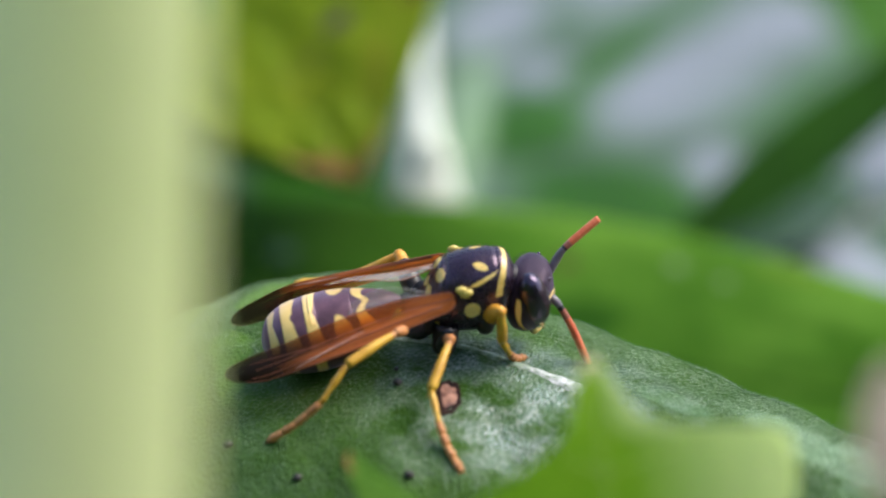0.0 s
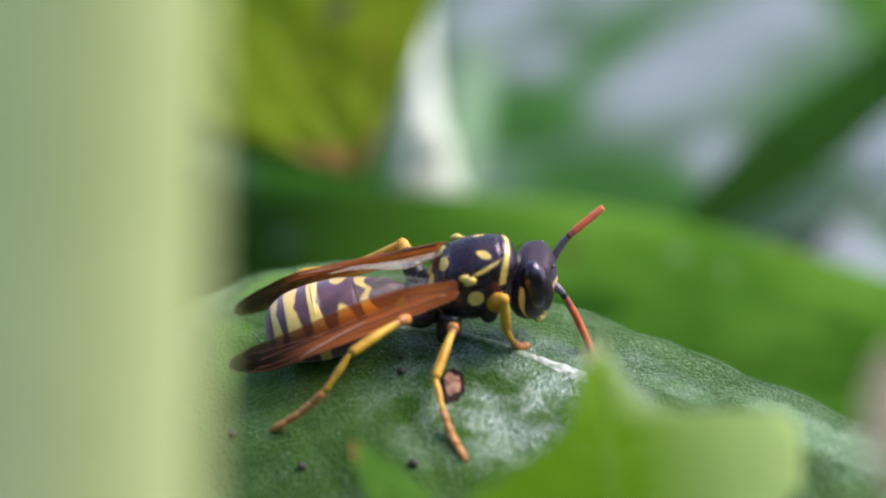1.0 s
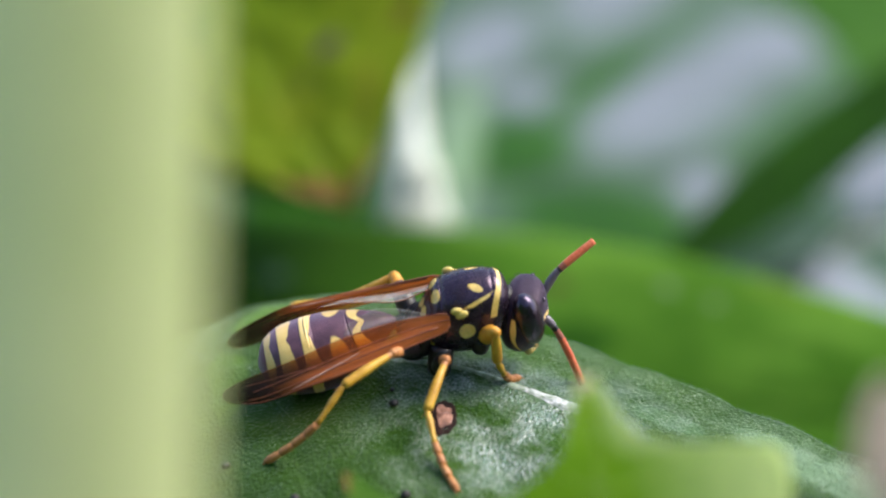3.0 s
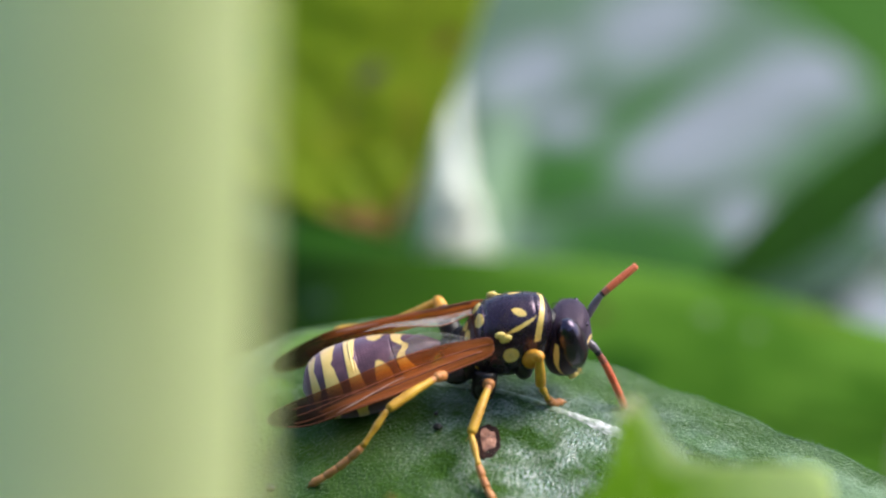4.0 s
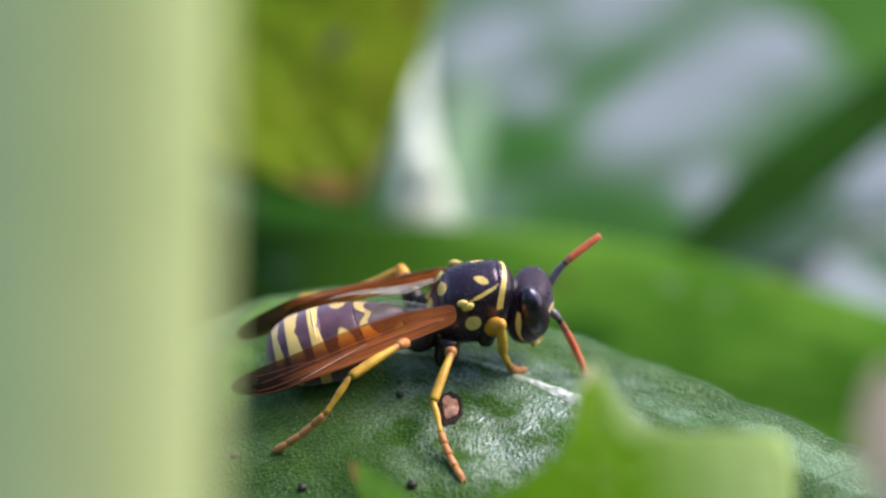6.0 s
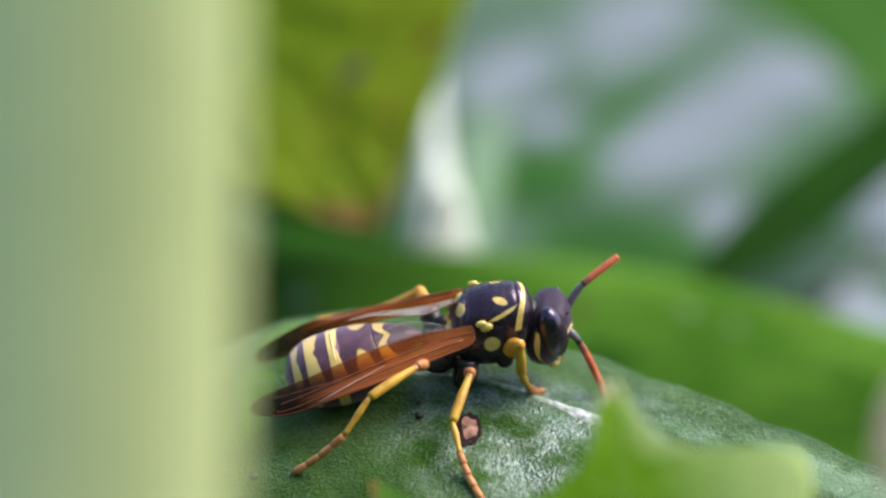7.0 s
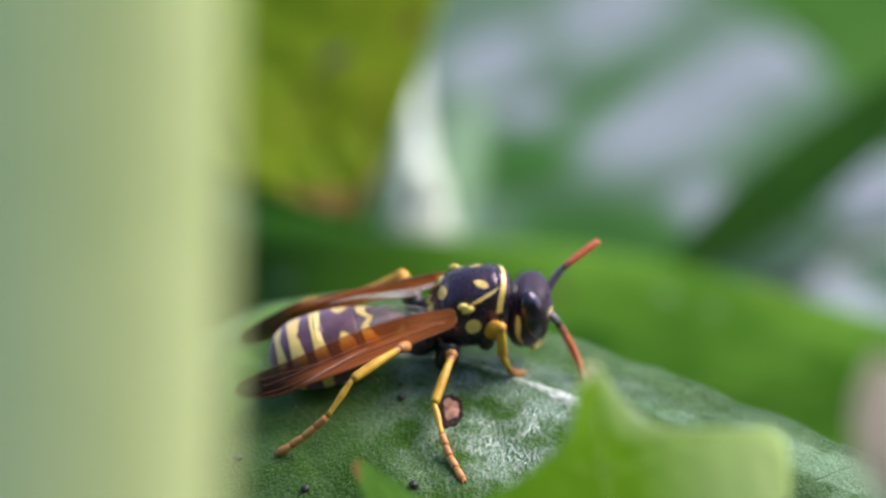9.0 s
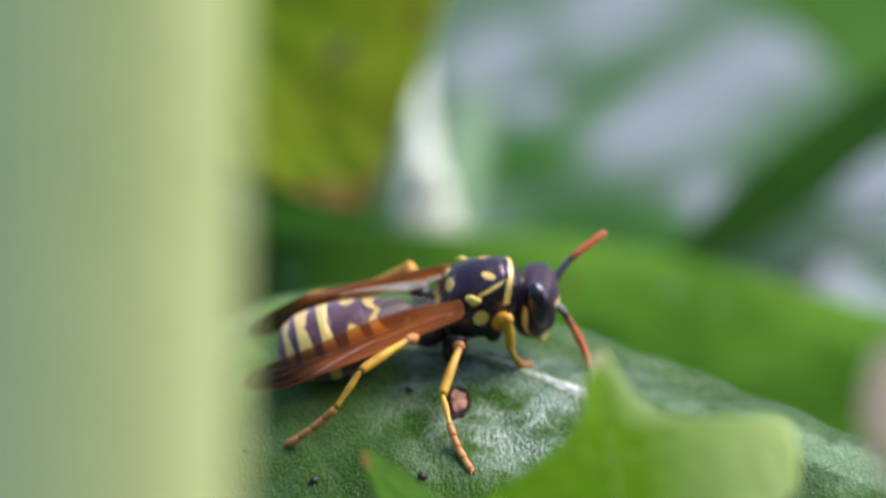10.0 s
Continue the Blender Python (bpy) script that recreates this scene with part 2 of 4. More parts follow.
def plain_material(name, a, b, scale, rough=0.5, spec=0.5, relief=0.0, detail=4, coat=0.0, fuzz=0.0):
    """Two tones mixed by grain, with fine relief."""
    m, nt, p, out = material(name)
    g = grain(nt, scale, detail)
    nt.links.new(ramp(nt, g, [(0.32, a), (0.68, b)]), p.inputs["Base Color"])
    p.inputs["Sheen Weight"].default_value = fuzz
    p.inputs["Sheen Roughness"].default_value = 0.4
    nt.links.new(ramp(nt, grain(nt, scale * 3.1, 3), [(0.3, (max(rough - 0.08, 0.02),) * 3), (0.7, (rough + 0.1,) * 3)]), p.inputs["Roughness"])
    p.inputs["Specular IOR Level"].default_value = spec
    p.inputs["Coat Weight"].default_value = coat
    p.inputs["Coat Roughness"].default_value = 0.2
    if relief:
        nt.links.new(bump(nt, grain(nt, scale * 4, 3), 0.5, relief), p.inputs["Normal"])
    return m


# the first two marks put sky sheen on the right flank into the colour
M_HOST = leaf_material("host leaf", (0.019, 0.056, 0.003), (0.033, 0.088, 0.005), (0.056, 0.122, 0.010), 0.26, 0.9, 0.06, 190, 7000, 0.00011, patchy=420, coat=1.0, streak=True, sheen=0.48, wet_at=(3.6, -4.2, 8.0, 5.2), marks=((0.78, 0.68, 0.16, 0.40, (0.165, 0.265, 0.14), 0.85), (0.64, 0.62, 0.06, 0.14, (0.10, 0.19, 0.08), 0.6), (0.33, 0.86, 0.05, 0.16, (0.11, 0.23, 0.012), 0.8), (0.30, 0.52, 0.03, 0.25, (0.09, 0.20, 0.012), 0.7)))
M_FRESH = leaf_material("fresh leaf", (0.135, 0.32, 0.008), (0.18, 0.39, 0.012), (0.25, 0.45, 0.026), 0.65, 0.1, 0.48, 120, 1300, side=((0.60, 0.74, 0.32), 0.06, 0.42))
M_SMALL = leaf_material("small leaf", (0.06, 0.17, 0.012), (0.09, 0.23, 0.018), (0.14, 0.30, 0.03), 0.6, 0.2, 0.3, 300, 1500)
# its dark end is shade under the neighbouring leaves, painted in
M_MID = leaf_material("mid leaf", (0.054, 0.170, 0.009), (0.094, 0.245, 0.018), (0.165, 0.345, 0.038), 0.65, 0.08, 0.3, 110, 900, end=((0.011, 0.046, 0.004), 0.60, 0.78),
                      marks=((0.535, 0.40, 0.055, 0.16, (0.030, 0.12, 0.008), 0.85), (0.35, 0.30, 0.05, 0.14, (0.045, 0.15, 0.006), 0.7), (0.557, 0.20, 0.012, 0.05, (0.11, 0.08, 0.03), 0.8),
                             (0.48, 0.13, 0.012, 0.04, (0.32, 0.40, 0.25), 0.6), (0.445, 0.15, 0.010, 0.04, (0.32, 0.40, 0.25), 0.6), (0.76, 0.28, 0.02, 0.07, (0.10, 0.17, 0.15), 0.5),
                             (0.60, 0.03, 0.10, 0.05, (0.18, 0.34, 0.05), 0.6), (0.40, 0.05, 0.06, 0.05, (0.18, 0.30, 0.03), 0.6)))
M_YELLOW = leaf_material("yellowing leaf", (0.15, 0.27, 0.006), (0.23, 0.32, 0.010), (0.32, 0.37, 0.018), 0.6, 0.15, 0.42, 140, 800,
                         marks=((0.64, 0.66, 0.05, 0.09, (0.10, 0.085, 0.06), 1.0), (0.69, 0.565, 0.03, 0.05, (0.14, 0.14, 0.04), 0.7), (0.93, 0.15, 0.05, 0.30, (0.20, 0.09, 0.03), 0.9), (0.655, 0.91, 0.035, 0.07, (0.20, 0.09, 0.03), 0.9), (0.50, 0.90, 0.06, 0.10, (0.30, 0.13, 0.04), 0.9), (0.42, 0.30, 0.14, 0.14, (0.06, 0.22, 0.004), 0.8),
                                (0.70, 0.45, 0.02, 0.04, (0.16, 0.16, 0.03), 0.5), (0.80, 0.80, 0.20, 0.10, (0.40, 0.36, 0.03), 0.5)))
# the grey fields paint the sky's reflection; the other rows keep plain green
M_SKYTONE = sky_tone_material("sky-toned leaf", (0.010, 0.050, 0.003), (0.024, 0.090, 0.007), (0.172, 0.192, 0.226), 0, 0.0, 1.2, 0.5, thin=0.34,
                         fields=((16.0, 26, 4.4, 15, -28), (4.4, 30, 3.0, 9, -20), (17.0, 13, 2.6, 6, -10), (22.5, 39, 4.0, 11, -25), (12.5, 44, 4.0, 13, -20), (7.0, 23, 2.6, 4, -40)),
                         bare=((5.9, 14.6, 4.0, 7.0, -25), (11.5, 5.5, 8.0, 8.5, -10), (11.4, 27.0, 1.5, 10, -28), (23.0, 20, 3.8, 19, -22), (31, 44, 4.5, 12, -20), (-6, 3, 6, 9, 0)),
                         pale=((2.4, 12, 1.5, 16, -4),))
M_SKYTONE_LOW = sky_tone_material("sky-toned low leaf", (0.025, 0.085, 0.02), (0.06, 0.14, 0.05), (0.27, 0.30, 0.345), 3, 0.2, 0.95, 0.3, bare=((1.0, -4.0, 9.0, 11.0, 0),))
# shade is put into the colour of the shaded and overshadowed greens
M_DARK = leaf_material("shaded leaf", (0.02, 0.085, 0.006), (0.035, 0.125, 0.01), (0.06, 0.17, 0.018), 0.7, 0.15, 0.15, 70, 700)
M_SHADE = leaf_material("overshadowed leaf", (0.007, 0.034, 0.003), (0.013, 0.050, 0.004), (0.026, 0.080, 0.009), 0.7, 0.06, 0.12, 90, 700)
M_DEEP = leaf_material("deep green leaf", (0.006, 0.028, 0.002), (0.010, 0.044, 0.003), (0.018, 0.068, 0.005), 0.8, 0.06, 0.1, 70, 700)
M_PALE = plain_material("pale rib", (0.53, 0.57, 0.47), (0.67, 0.69, 0.62), 300, 0.45)
M_VEIN = plain_material("host leaf rib", (0.07, 0.16, 0.04), (0.52, 0.60, 0.46), 2600, 0.4, 0.5, 0.00012)
# glare on the rib's right end, put into its colour
M_RIBEND = plain_material("glare-white rib", (0.13, 0.20, 0.11), (0.74, 0.74, 0.76), 3400, 0.34, 0.6, 0.00012)
M_STEM = leaf_material("strap leaf", (0.52, 0.61, 0.27), (0.62, 0.69, 0.34), (0.71, 0.75, 0.43), 0.5, 0.3, 0.45, 60, 900, side=((0.58, 0.70, 0.46), 0.10, 0.46))
M_DRY = plain_material("dry leaf", (0.50, 0.39, 0.30), (0.68, 0.55, 0.44), 240, 0.7, 0.2, 0.0003)
M_BROWN = plain_material("brown edge", (0.14, 0.06, 0.02), (0.34, 0.17, 0.06), 320, 0.7, 0.2, 0.0002)
M_SOIL = plain_material("soil", (0.05, 0.032, 0.02), (0.13, 0.085, 0.055), 60, 0.9, 0.2, 0.002, 8)
M_SPECK = plain_material("dark speck", (0.008, 0.007, 0.007), (0.03, 0.025, 0.022), 4000, 0.45, 0.5, 0.00003)
M_WOUND = plain_material("wound tissue", (0.12, 0.045, 0.03), (0.44, 0.22, 0.15), 1900, 0.5, 0.5, 0.00006)
M_SCAB = plain_material("wound rim", (0.010, 0.005, 0.005), (0.035, 0.015, 0.012), 3000, 0.75, 0.15, 0.00006)
M_HAIR = plain_material("leaf hair", (0.20, 0.30, 0.16), (0.40, 0.50, 0.36), 900, 0.25, 0.5)


def cuticle_material(name, a, b, rough, relief, fuzz, spec=0.5):
    """Dark insect shell with yellow marks, which the mesh carries as the attribute 'mark'."""
    m, nt, p, out = material(name)
    at_ = nt.nodes.new("ShaderNodeAttribute")
    at_.attribute_name = "mark"
    wob = nt.nodes.new("ShaderNodeMath")
    wob.operation = 'MULTIPLY_ADD'
    nt.links.new(grain(nt, 5000, 3), wob.inputs[0])
    wob.inputs[1].default_value = 0.10
    nt.links.new(at_.outputs["Fac"], wob.inputs[2])
    mask = ramp(nt, wob.outputs[0], [(0.53, (0, 0, 0)), (0.57, (1, 1, 1))])
    shell = ramp(nt, grain(nt, 1500, 4), [(0.3, a), (0.7, b)])
    gold = ramp(nt, grain(nt, 1300, 4), [(0.3, (0.76, 0.50, 0.10)), (0.7, (0.88, 0.66, 0.21))])
    nt.links.new(mix(nt, mask, shell, gold), p.inputs["Base Color"])
    nt.links.new(ramp(nt, grain(nt, 4000, 3), [(0.3, (rough - 0.08,) * 3), (0.7, (rough + 0.1,) * 3)]), p.inputs["Roughness"])
    p.inputs["Specular IOR Level"].default_value = spec
    p.inputs["Specular Tint"].default_value = (0.98, 0.74, 1.0, 1)
    p.inputs["Sheen Weight"].default_value = fuzz
    p.inputs["Sheen Roughness"].default_value = 0.5
    p.inputs["Sheen Tint"].default_value = (0.66, 0.52, 0.92, 1)
    nt.links.new(bump(nt, grain(nt, 11000, 3), 0.7, relief), p.inputs["Normal"])
    return m


M_SHELL = cuticle_material("thorax cuticle", (0.007, 0.004, 0.008), (0.024, 0.015, 0.028), 0.28, 0.000004, 0.0, 0.7)
M_HEAD = cuticle_material("head cuticle", (0.008, 0.005, 0.009), (0.030, 0.018, 0.030), 0.50, 0.00002, 0.22, 0.32)
M_ABD = cuticle_material("abdomen cuticle", (0.040, 0.014, 0.016), (0.115, 0.050, 0.058), 0.40, 0.00002, 0.40, 0.75)
M_BLACK = plain_material("black cuticle", (0.006, 0.005, 0.006), (0.016, 0.012, 0.016), 1500, 0.40, 0.5, 0.00002, fuzz=0.02)
M_GOLD = plain_material("yellow cuticle", (0.68, 0.48, 0.10), (0.82, 0.66, 0.2), 1800, 0.4, 0.5, 0.00001)
M_JAW = plain_material("jaw cuticle", (0.30, 0.20, 0.05), (0.60, 0.46, 0.14), 1600, 0.4, 0.5, 0.00001)
M_DOWN = plain_material("grey down", (0.05, 0.045, 0.045), (0.11, 0.10, 0.095), 900, 0.5)
M_LEG = plain_material("yellow leg", (0.46, 0.22, 0.014), (0.74, 0.43, 0.045), 1400, 0.38, 0.5)
M_AMBER = plain_material("amber leg joint", (0.60, 0.25, 0.025), (0.80, 0.42, 0.055), 1500, 0.4, 0.5)
M_FOOT = plain_material("orange foot", (0.45, 0.16, 0.045), (0.62, 0.27, 0.09), 1800, 0.42, 0.5)
M_SCAPE = plain_material("dusky antenna shaft", (0.07, 0.055, 0.075), (0.15, 0.12, 0.15), 1800, 0.4, 0.7, fuzz=0.3)
M_RUST = plain_material("rusty joint", (0.22, 0.07, 0.02), (0.34, 0.12, 0.04), 1800, 0.45)
M_ANT = plain_material("orange antenna", (0.58, 0.10, 0.04), (0.72, 0.18, 0.08), 1800, 0.5, 0.4, fuzz=0.15)
M_ANTBASE = plain_material("dusky orange antenna", (0.26, 0.07, 0.05), (0.44, 0.13, 0.08), 1800, 0.5, 0.4, fuzz=0.3)
M_EYE = plain_material("compound eye", (0.006, 0.005, 0.008), (0.012, 0.009, 0.014), 9000, 0.24, 1.0)
M_EYE.node_tree.nodes["Principled BSDF"].inputs["Specular Tint"].default_value = (0.84, 0.68, 1.0, 1)


def wing_material():
    """Amber membrane that lets the light through, smoky towards the tip."""
    m, nt, p, out = material("amber membrane")
    sep = nt.nodes.new("ShaderNodeSeparateXYZ")
    nt.links.new(coords(nt, "UV"), sep.inputs[0])
    band = ramp(nt, sep.outputs["X"], [(0.0, (0.88, 0.37, 0.14)), (0.58, (0.78, 0.28, 0.09)), (0.74, (0.085, 0.042, 0.032)), (1.0, (0.04, 0.028, 0.024))])
    inner = ramp(nt, sep.outputs["X"], [(0.0, (0.84, 0.34, 0.12)), (0.34, (0.62, 0.22, 0.07)), (0.46, (0.40, 0.14, 0.06)), (0.62, (0.07, 0.038, 0.028)), (1.0, (0.04, 0.028, 0.024))])
    col = mix(nt, ramp(nt, sep.outputs["Y"], [(0.52, (0, 0, 0)), (0.70, (1, 1, 1))]), inner, band)
    fibre = node(nt, "ShaderNodeTexNoise", Scale=1.0, Detail=3.0)
    mp = nt.nodes.new("ShaderNodeMapping")
    mp.inputs["Scale"].default_value = (4.0, 30.0, 1.0)
    nt.links.new(coords(nt, "UV"), mp.inputs[0])
    nt.links.new(mp.outputs[0], fibre.inputs["Vector"])
    col = mix(nt, 0.85, col, ramp(nt, fibre.outputs["Fac"], [(0.3, (0.62, 0.54, 0.5)), (0.7, (1.4, 1.34, 1.3))]), 'MULTIPLY')
    nt.links.new(col, p.inputs["Base Color"])
    p.inputs["Roughness"].default_value = 0.24
    nt.links.new(bump(nt, fibre.outputs["Fac"], 0.4, 0.00006), p.inputs["Normal"])
    tr = nt.nodes.new("ShaderNodeBsdfTransparent")
    tint = ramp(nt, sep.outputs["X"], [(0.3, (0.97, 0.62, 0.22)), (0.5, (0.78, 0.52, 0.32)), (0.75, (0.42, 0.36, 0.33))])
    nt.links.new(mix(nt, ramp(nt, sep.outputs["Y"], [(0.05, (0.25,) * 3), (0.3, (1.0,) * 3)]), (0.9, 0.75, 0.6), tint), tr.inputs[0])
    mx = nt.nodes.new("ShaderNodeMixShader")
    cover = ramp(nt, sep.outputs["Y"], [(0.0, (0.20,) * 3), (0.25, (0.22,) * 3), (0.48, (0.36,) * 3), (0.66, (0.66,) * 3), (1.0, (0.76,) * 3)])
    root_cover = ramp(nt, sep.outputs["X"], [(0.10, (0.62,) * 3), (0.36, (0, 0, 0))])
    cover = mix(nt, 1.0, cover, root_cover, 'LIGHTEN')
    smoke = ramp(nt, sep.outputs["X"], [(0.5, (0, 0, 0)), (0.75, (0.85,) * 3)])
    nt.links.new(mix(nt, smoke, cover, (0.46,) * 3), mx.inputs[0])
    glow = nt.nodes.new("ShaderNodeBsdfTranslucent")
    nt.links.new(col, glow.inputs[0])
    skin = nt.nodes.new("ShaderNodeMixShader")
    skin.inputs[0].default_value = 0.55
    nt.links.new(p.outputs[0], skin.inputs[1])
    nt.links.new(glow.outputs[0], skin.inputs[2])
    nt.links.new(tr.outputs[0], mx.inputs[1])
    nt.links.new(skin.outputs[0], mx.inputs[2])
    nt.links.new(mx.outputs[0], out.inputs[0])
    return m


M_WING = wing_material()


def clear_material():
    """Clear membrane of the hind wing with a faint milky gloss."""
    m, nt, p, out = material("clear membrane")
    p.inputs["Base Color"].default_value = (0.66, 0.63, 0.60, 1)
    p.inputs["Roughness"].default_value = 0.25
    nt.links.new(bump(nt, grain(nt, 1800, 3), 0.5, 0.00008), p.inputs["Normal"])
    tr = nt.nodes.new("ShaderNodeBsdfTransparent")
    tr.inputs[0].default_value = (0.97, 0.95, 0.92, 1)
    mx = nt.nodes.new("ShaderNodeMixShader")
    nt.links.new(ramp(nt, grain(nt, 900, 3), [(0.3, (0.06,) * 3), (0.7, (0.26,) * 3)]), mx.inputs[0])
    nt.links.new(tr.outputs[0], mx.inputs[1])
    nt.links.new(p.outputs[0], mx.inputs[2])
    nt.links.new(mx.outputs[0], out.inputs[0])
    return m


M_CLEAR = clear_material()
M_WGLINT = plain_material("wing highlight", (0.55, 0.26, 0.18), (0.74, 0.44, 0.34), 1200, 0.3, 0.7)
M_WVEIN = plain_material("wing vein", (0.20, 0.06, 0.027), (0.36, 0.11, 0.05), 1200, 0.4)


# ---- building tools ----
def part(name, bm, mats, parent=None, label=""):
    """Links a bmesh, whose lengths are millimetres, as one mesh object."""
    bmesh.ops.scale(bm, vec=(MM, MM, MM), verts=bm.verts)
    me = bpy.data.meshes.new(name)
    bm.to_mesh(me)
    bm.free()
    for m in (mats if isinstance(mats, (list, tuple)) else [mats]):
        me.materials.append(m)
    me.polygons.foreach_set("use_smooth", [True] * len(me.polygons))
    ob = new(name, me)
    if parent:
        ob.parent = parent
    if label:
        ob["label"] = label
    return ob


def thing(name, m=None):
    ob = new(name)
    ob.empty_display_size = 0.002
    if m:
        ob.matrix_basis = m
    return ob


def at(x, y, z, rx=0, ry=0, rz=0):
    return pose(x * MM, y * MM, z * MM, rx, ry, rz)


def grid_mesh(bm, f, nu, nv, closed_v=False, caps=False, mat=None, mark=None):
    """A sheet or tube from f(u, v), u and v in 0..1, with UVs; mark(u, v, place) is kept as the attribute 'mark'."""
    uvl = bm.loops.layers.uv.verify()
    ml = bm.verts.layers.float.new("mark") if mark else None
    vs = [[bm.verts.new(f(i / nu, j / nv)) for j in range(nv if closed_v else nv + 1)] for i in range(nu + 1)]
    n = nv if closed_v else nv + 1
    if mark:
        for i, row in enumerate(vs):
            for j, vert in enumerate(row):
                vert[ml] = 0.5 + 0.5 * min(max(mark(i / nu, j / nv, vert.co), -1.0), 1.0)
    for i in range(nu):
        for j in range(nv):
            k = (j + 1) % n
            fc = bm.faces.new((vs[i][j], vs[i + 1][j], vs[i + 1][k], vs[i][k]))
            for lp, (a, b) in zip(fc.loops, ((i, j), (i + 1, j), (i + 1, j + 1), (i, j + 1))):
                lp[uvl].uv = (a / nu, b / nv)
            if mat:
                fc.material_index = mat((i + 0.5) / nu, (j + 0.5) / nv, fc.calc_center_median())
    if caps:
        for ring in (vs[0], list(reversed(vs[-1]))):
            bm.faces.new(ring)
    return vs


def slab(bm, f, nu, nv, thick, mat=None):
    """A sheet of f(u, v) with thickness along its normals and closed edges."""
    vs = grid_mesh(bm, f, nu, nv, mat=mat)
    uvl = bm.loops.layers.uv.verify()
    bm.normal_update()
    low = [[bm.verts.new(v.co - v.normal * thick) for v in row] for row in vs]
    for i in range(nu):
        for j in range(nv):
            fc = bm.faces.new((low[i][j], low[i][j + 1], low[i + 1][j + 1], low[i + 1][j]))
            if mat:
                fc.material_index = mat((i + 0.5) / nu, (j + 0.5) / nv, fc.calc_center_median())
            for lp, (a, b) in zip(fc.loops, ((i, j), (i, j + 1), (i + 1, j + 1), (i + 1, j))):
                lp[uvl].uv = (a / nu, b / nv)
    rim = [(i, 0) for i in range(nu)] + [(nu, j) for j in range(nv)] + [(i, nv) for i in range(nu, 0, -1)] + [(0, j) for j in range(nv, 0, -1)]
    for (a, b), (c, d) in zip(rim, rim[1:] + rim[:1]):
        try:
            bm.faces.new((vs[a][b], low[a][b], low[c][d], vs[c][d]))
        except ValueError:
            pass
    return vs


def tube(bm, pts, radii, sides=8, mat=0, flat=1.0):
    """A round tapered tube along points; flat squeezes it across its second axis."""
    pts = [Vector(p) for p in pts]
    rings = []
    side = None
    for i, p in enumerate(pts):
        d = (pts[min(i + 1, len(pts) - 1)] - pts[max(i - 1, 0)]).normalized()
        if side is None:
            side = d.orthogonal().normalized()
        side = (side - d * side.dot(d)).normalized()
        up = d.cross(side)
        r = radii[i] if isinstance(radii, (list, tuple)) else radii
        rings.append([bm.verts.new(p + (side * math.cos(a) + up * math.sin(a) * flat) * r)
                      for a in (2 * math.pi * k / sides for k in range(sides))])
    for a, b in zip(rings, rings[1:]):
        for k in range(sides):
            bm.faces.new((a[k], a[(k + 1) % sides], b[(k + 1) % sides], b[k])).material_index = mat
    bm.faces.new(list(reversed(rings[0]))).material_index = mat
    bm.faces.new(rings[-1]).material_index = mat


def curve(pts, n):
    """n + 1 points along a smooth line through pts (Catmull-Rom)."""
    p = [Vector(q) for q in pts]
    p = [p[0] * 2 - p[1]] + p + [p[-1] * 2 - p[-2]]
    out, m = [], len(p) - 3
    for k in range(n + 1):
        s = min(k / n * m, m - 1e-6)
        i = int(s)
        t = s - i
        a, b, c, d = p[i:i + 4]
        out.append(0.5 * ((2 * b) + (c - a) * t + (2 * a - 5 * b + 4 * c - d) * t * t + (3 * b - a - 3 * c + d) * t ** 3))
    return out


def lerp_table(table, x):
    """Smooth reading of rows (x, value, ...) at x, by a cubic through the rows."""
    if x <= table[0][0]:
        return table[0][1:]
    n = len(table)
    for i in range(n - 1):
        a, b = table[i], table[i + 1]
        if x <= b[0]:
            h = b[0] - a[0]
            t = (x - a[0]) / h
            out = []
            for c in range(1, len(a)):
                def slope(k):
                    lo, hi = table[max(k - 1, 0)], table[min(k + 1, n - 1)]
                    return (hi[c] - lo[c]) / (hi[0] - lo[0])
                m0, m1 = slope(i) * h, slope(i + 1) * h
                out.append((2 * t ** 3 - 3 * t * t + 1) * a[c] + (t ** 3 - 2 * t * t + t) * m0 + (3 * t * t - 2 * t ** 3) * b[c] + (t ** 3 - t * t) * m1)
            return tuple(out)
    return table[-1][1:]


def ball(bm, c, r, seg=16, rings=10, mat=0, m=None):
    """An ellipsoid of half-axes r about c."""
    mm = Matrix.Translation(c) @ (m or Matrix.Identity(4)) @ Matrix.Diagonal((*r, 1))
    res = bmesh.ops.create_uvsphere(bm, u_segments=seg, v_segments=rings, radius=1.0, matrix=mm)
    for v in res["verts"]:
        for fc in v.link_faces:
            fc.material_index = mat


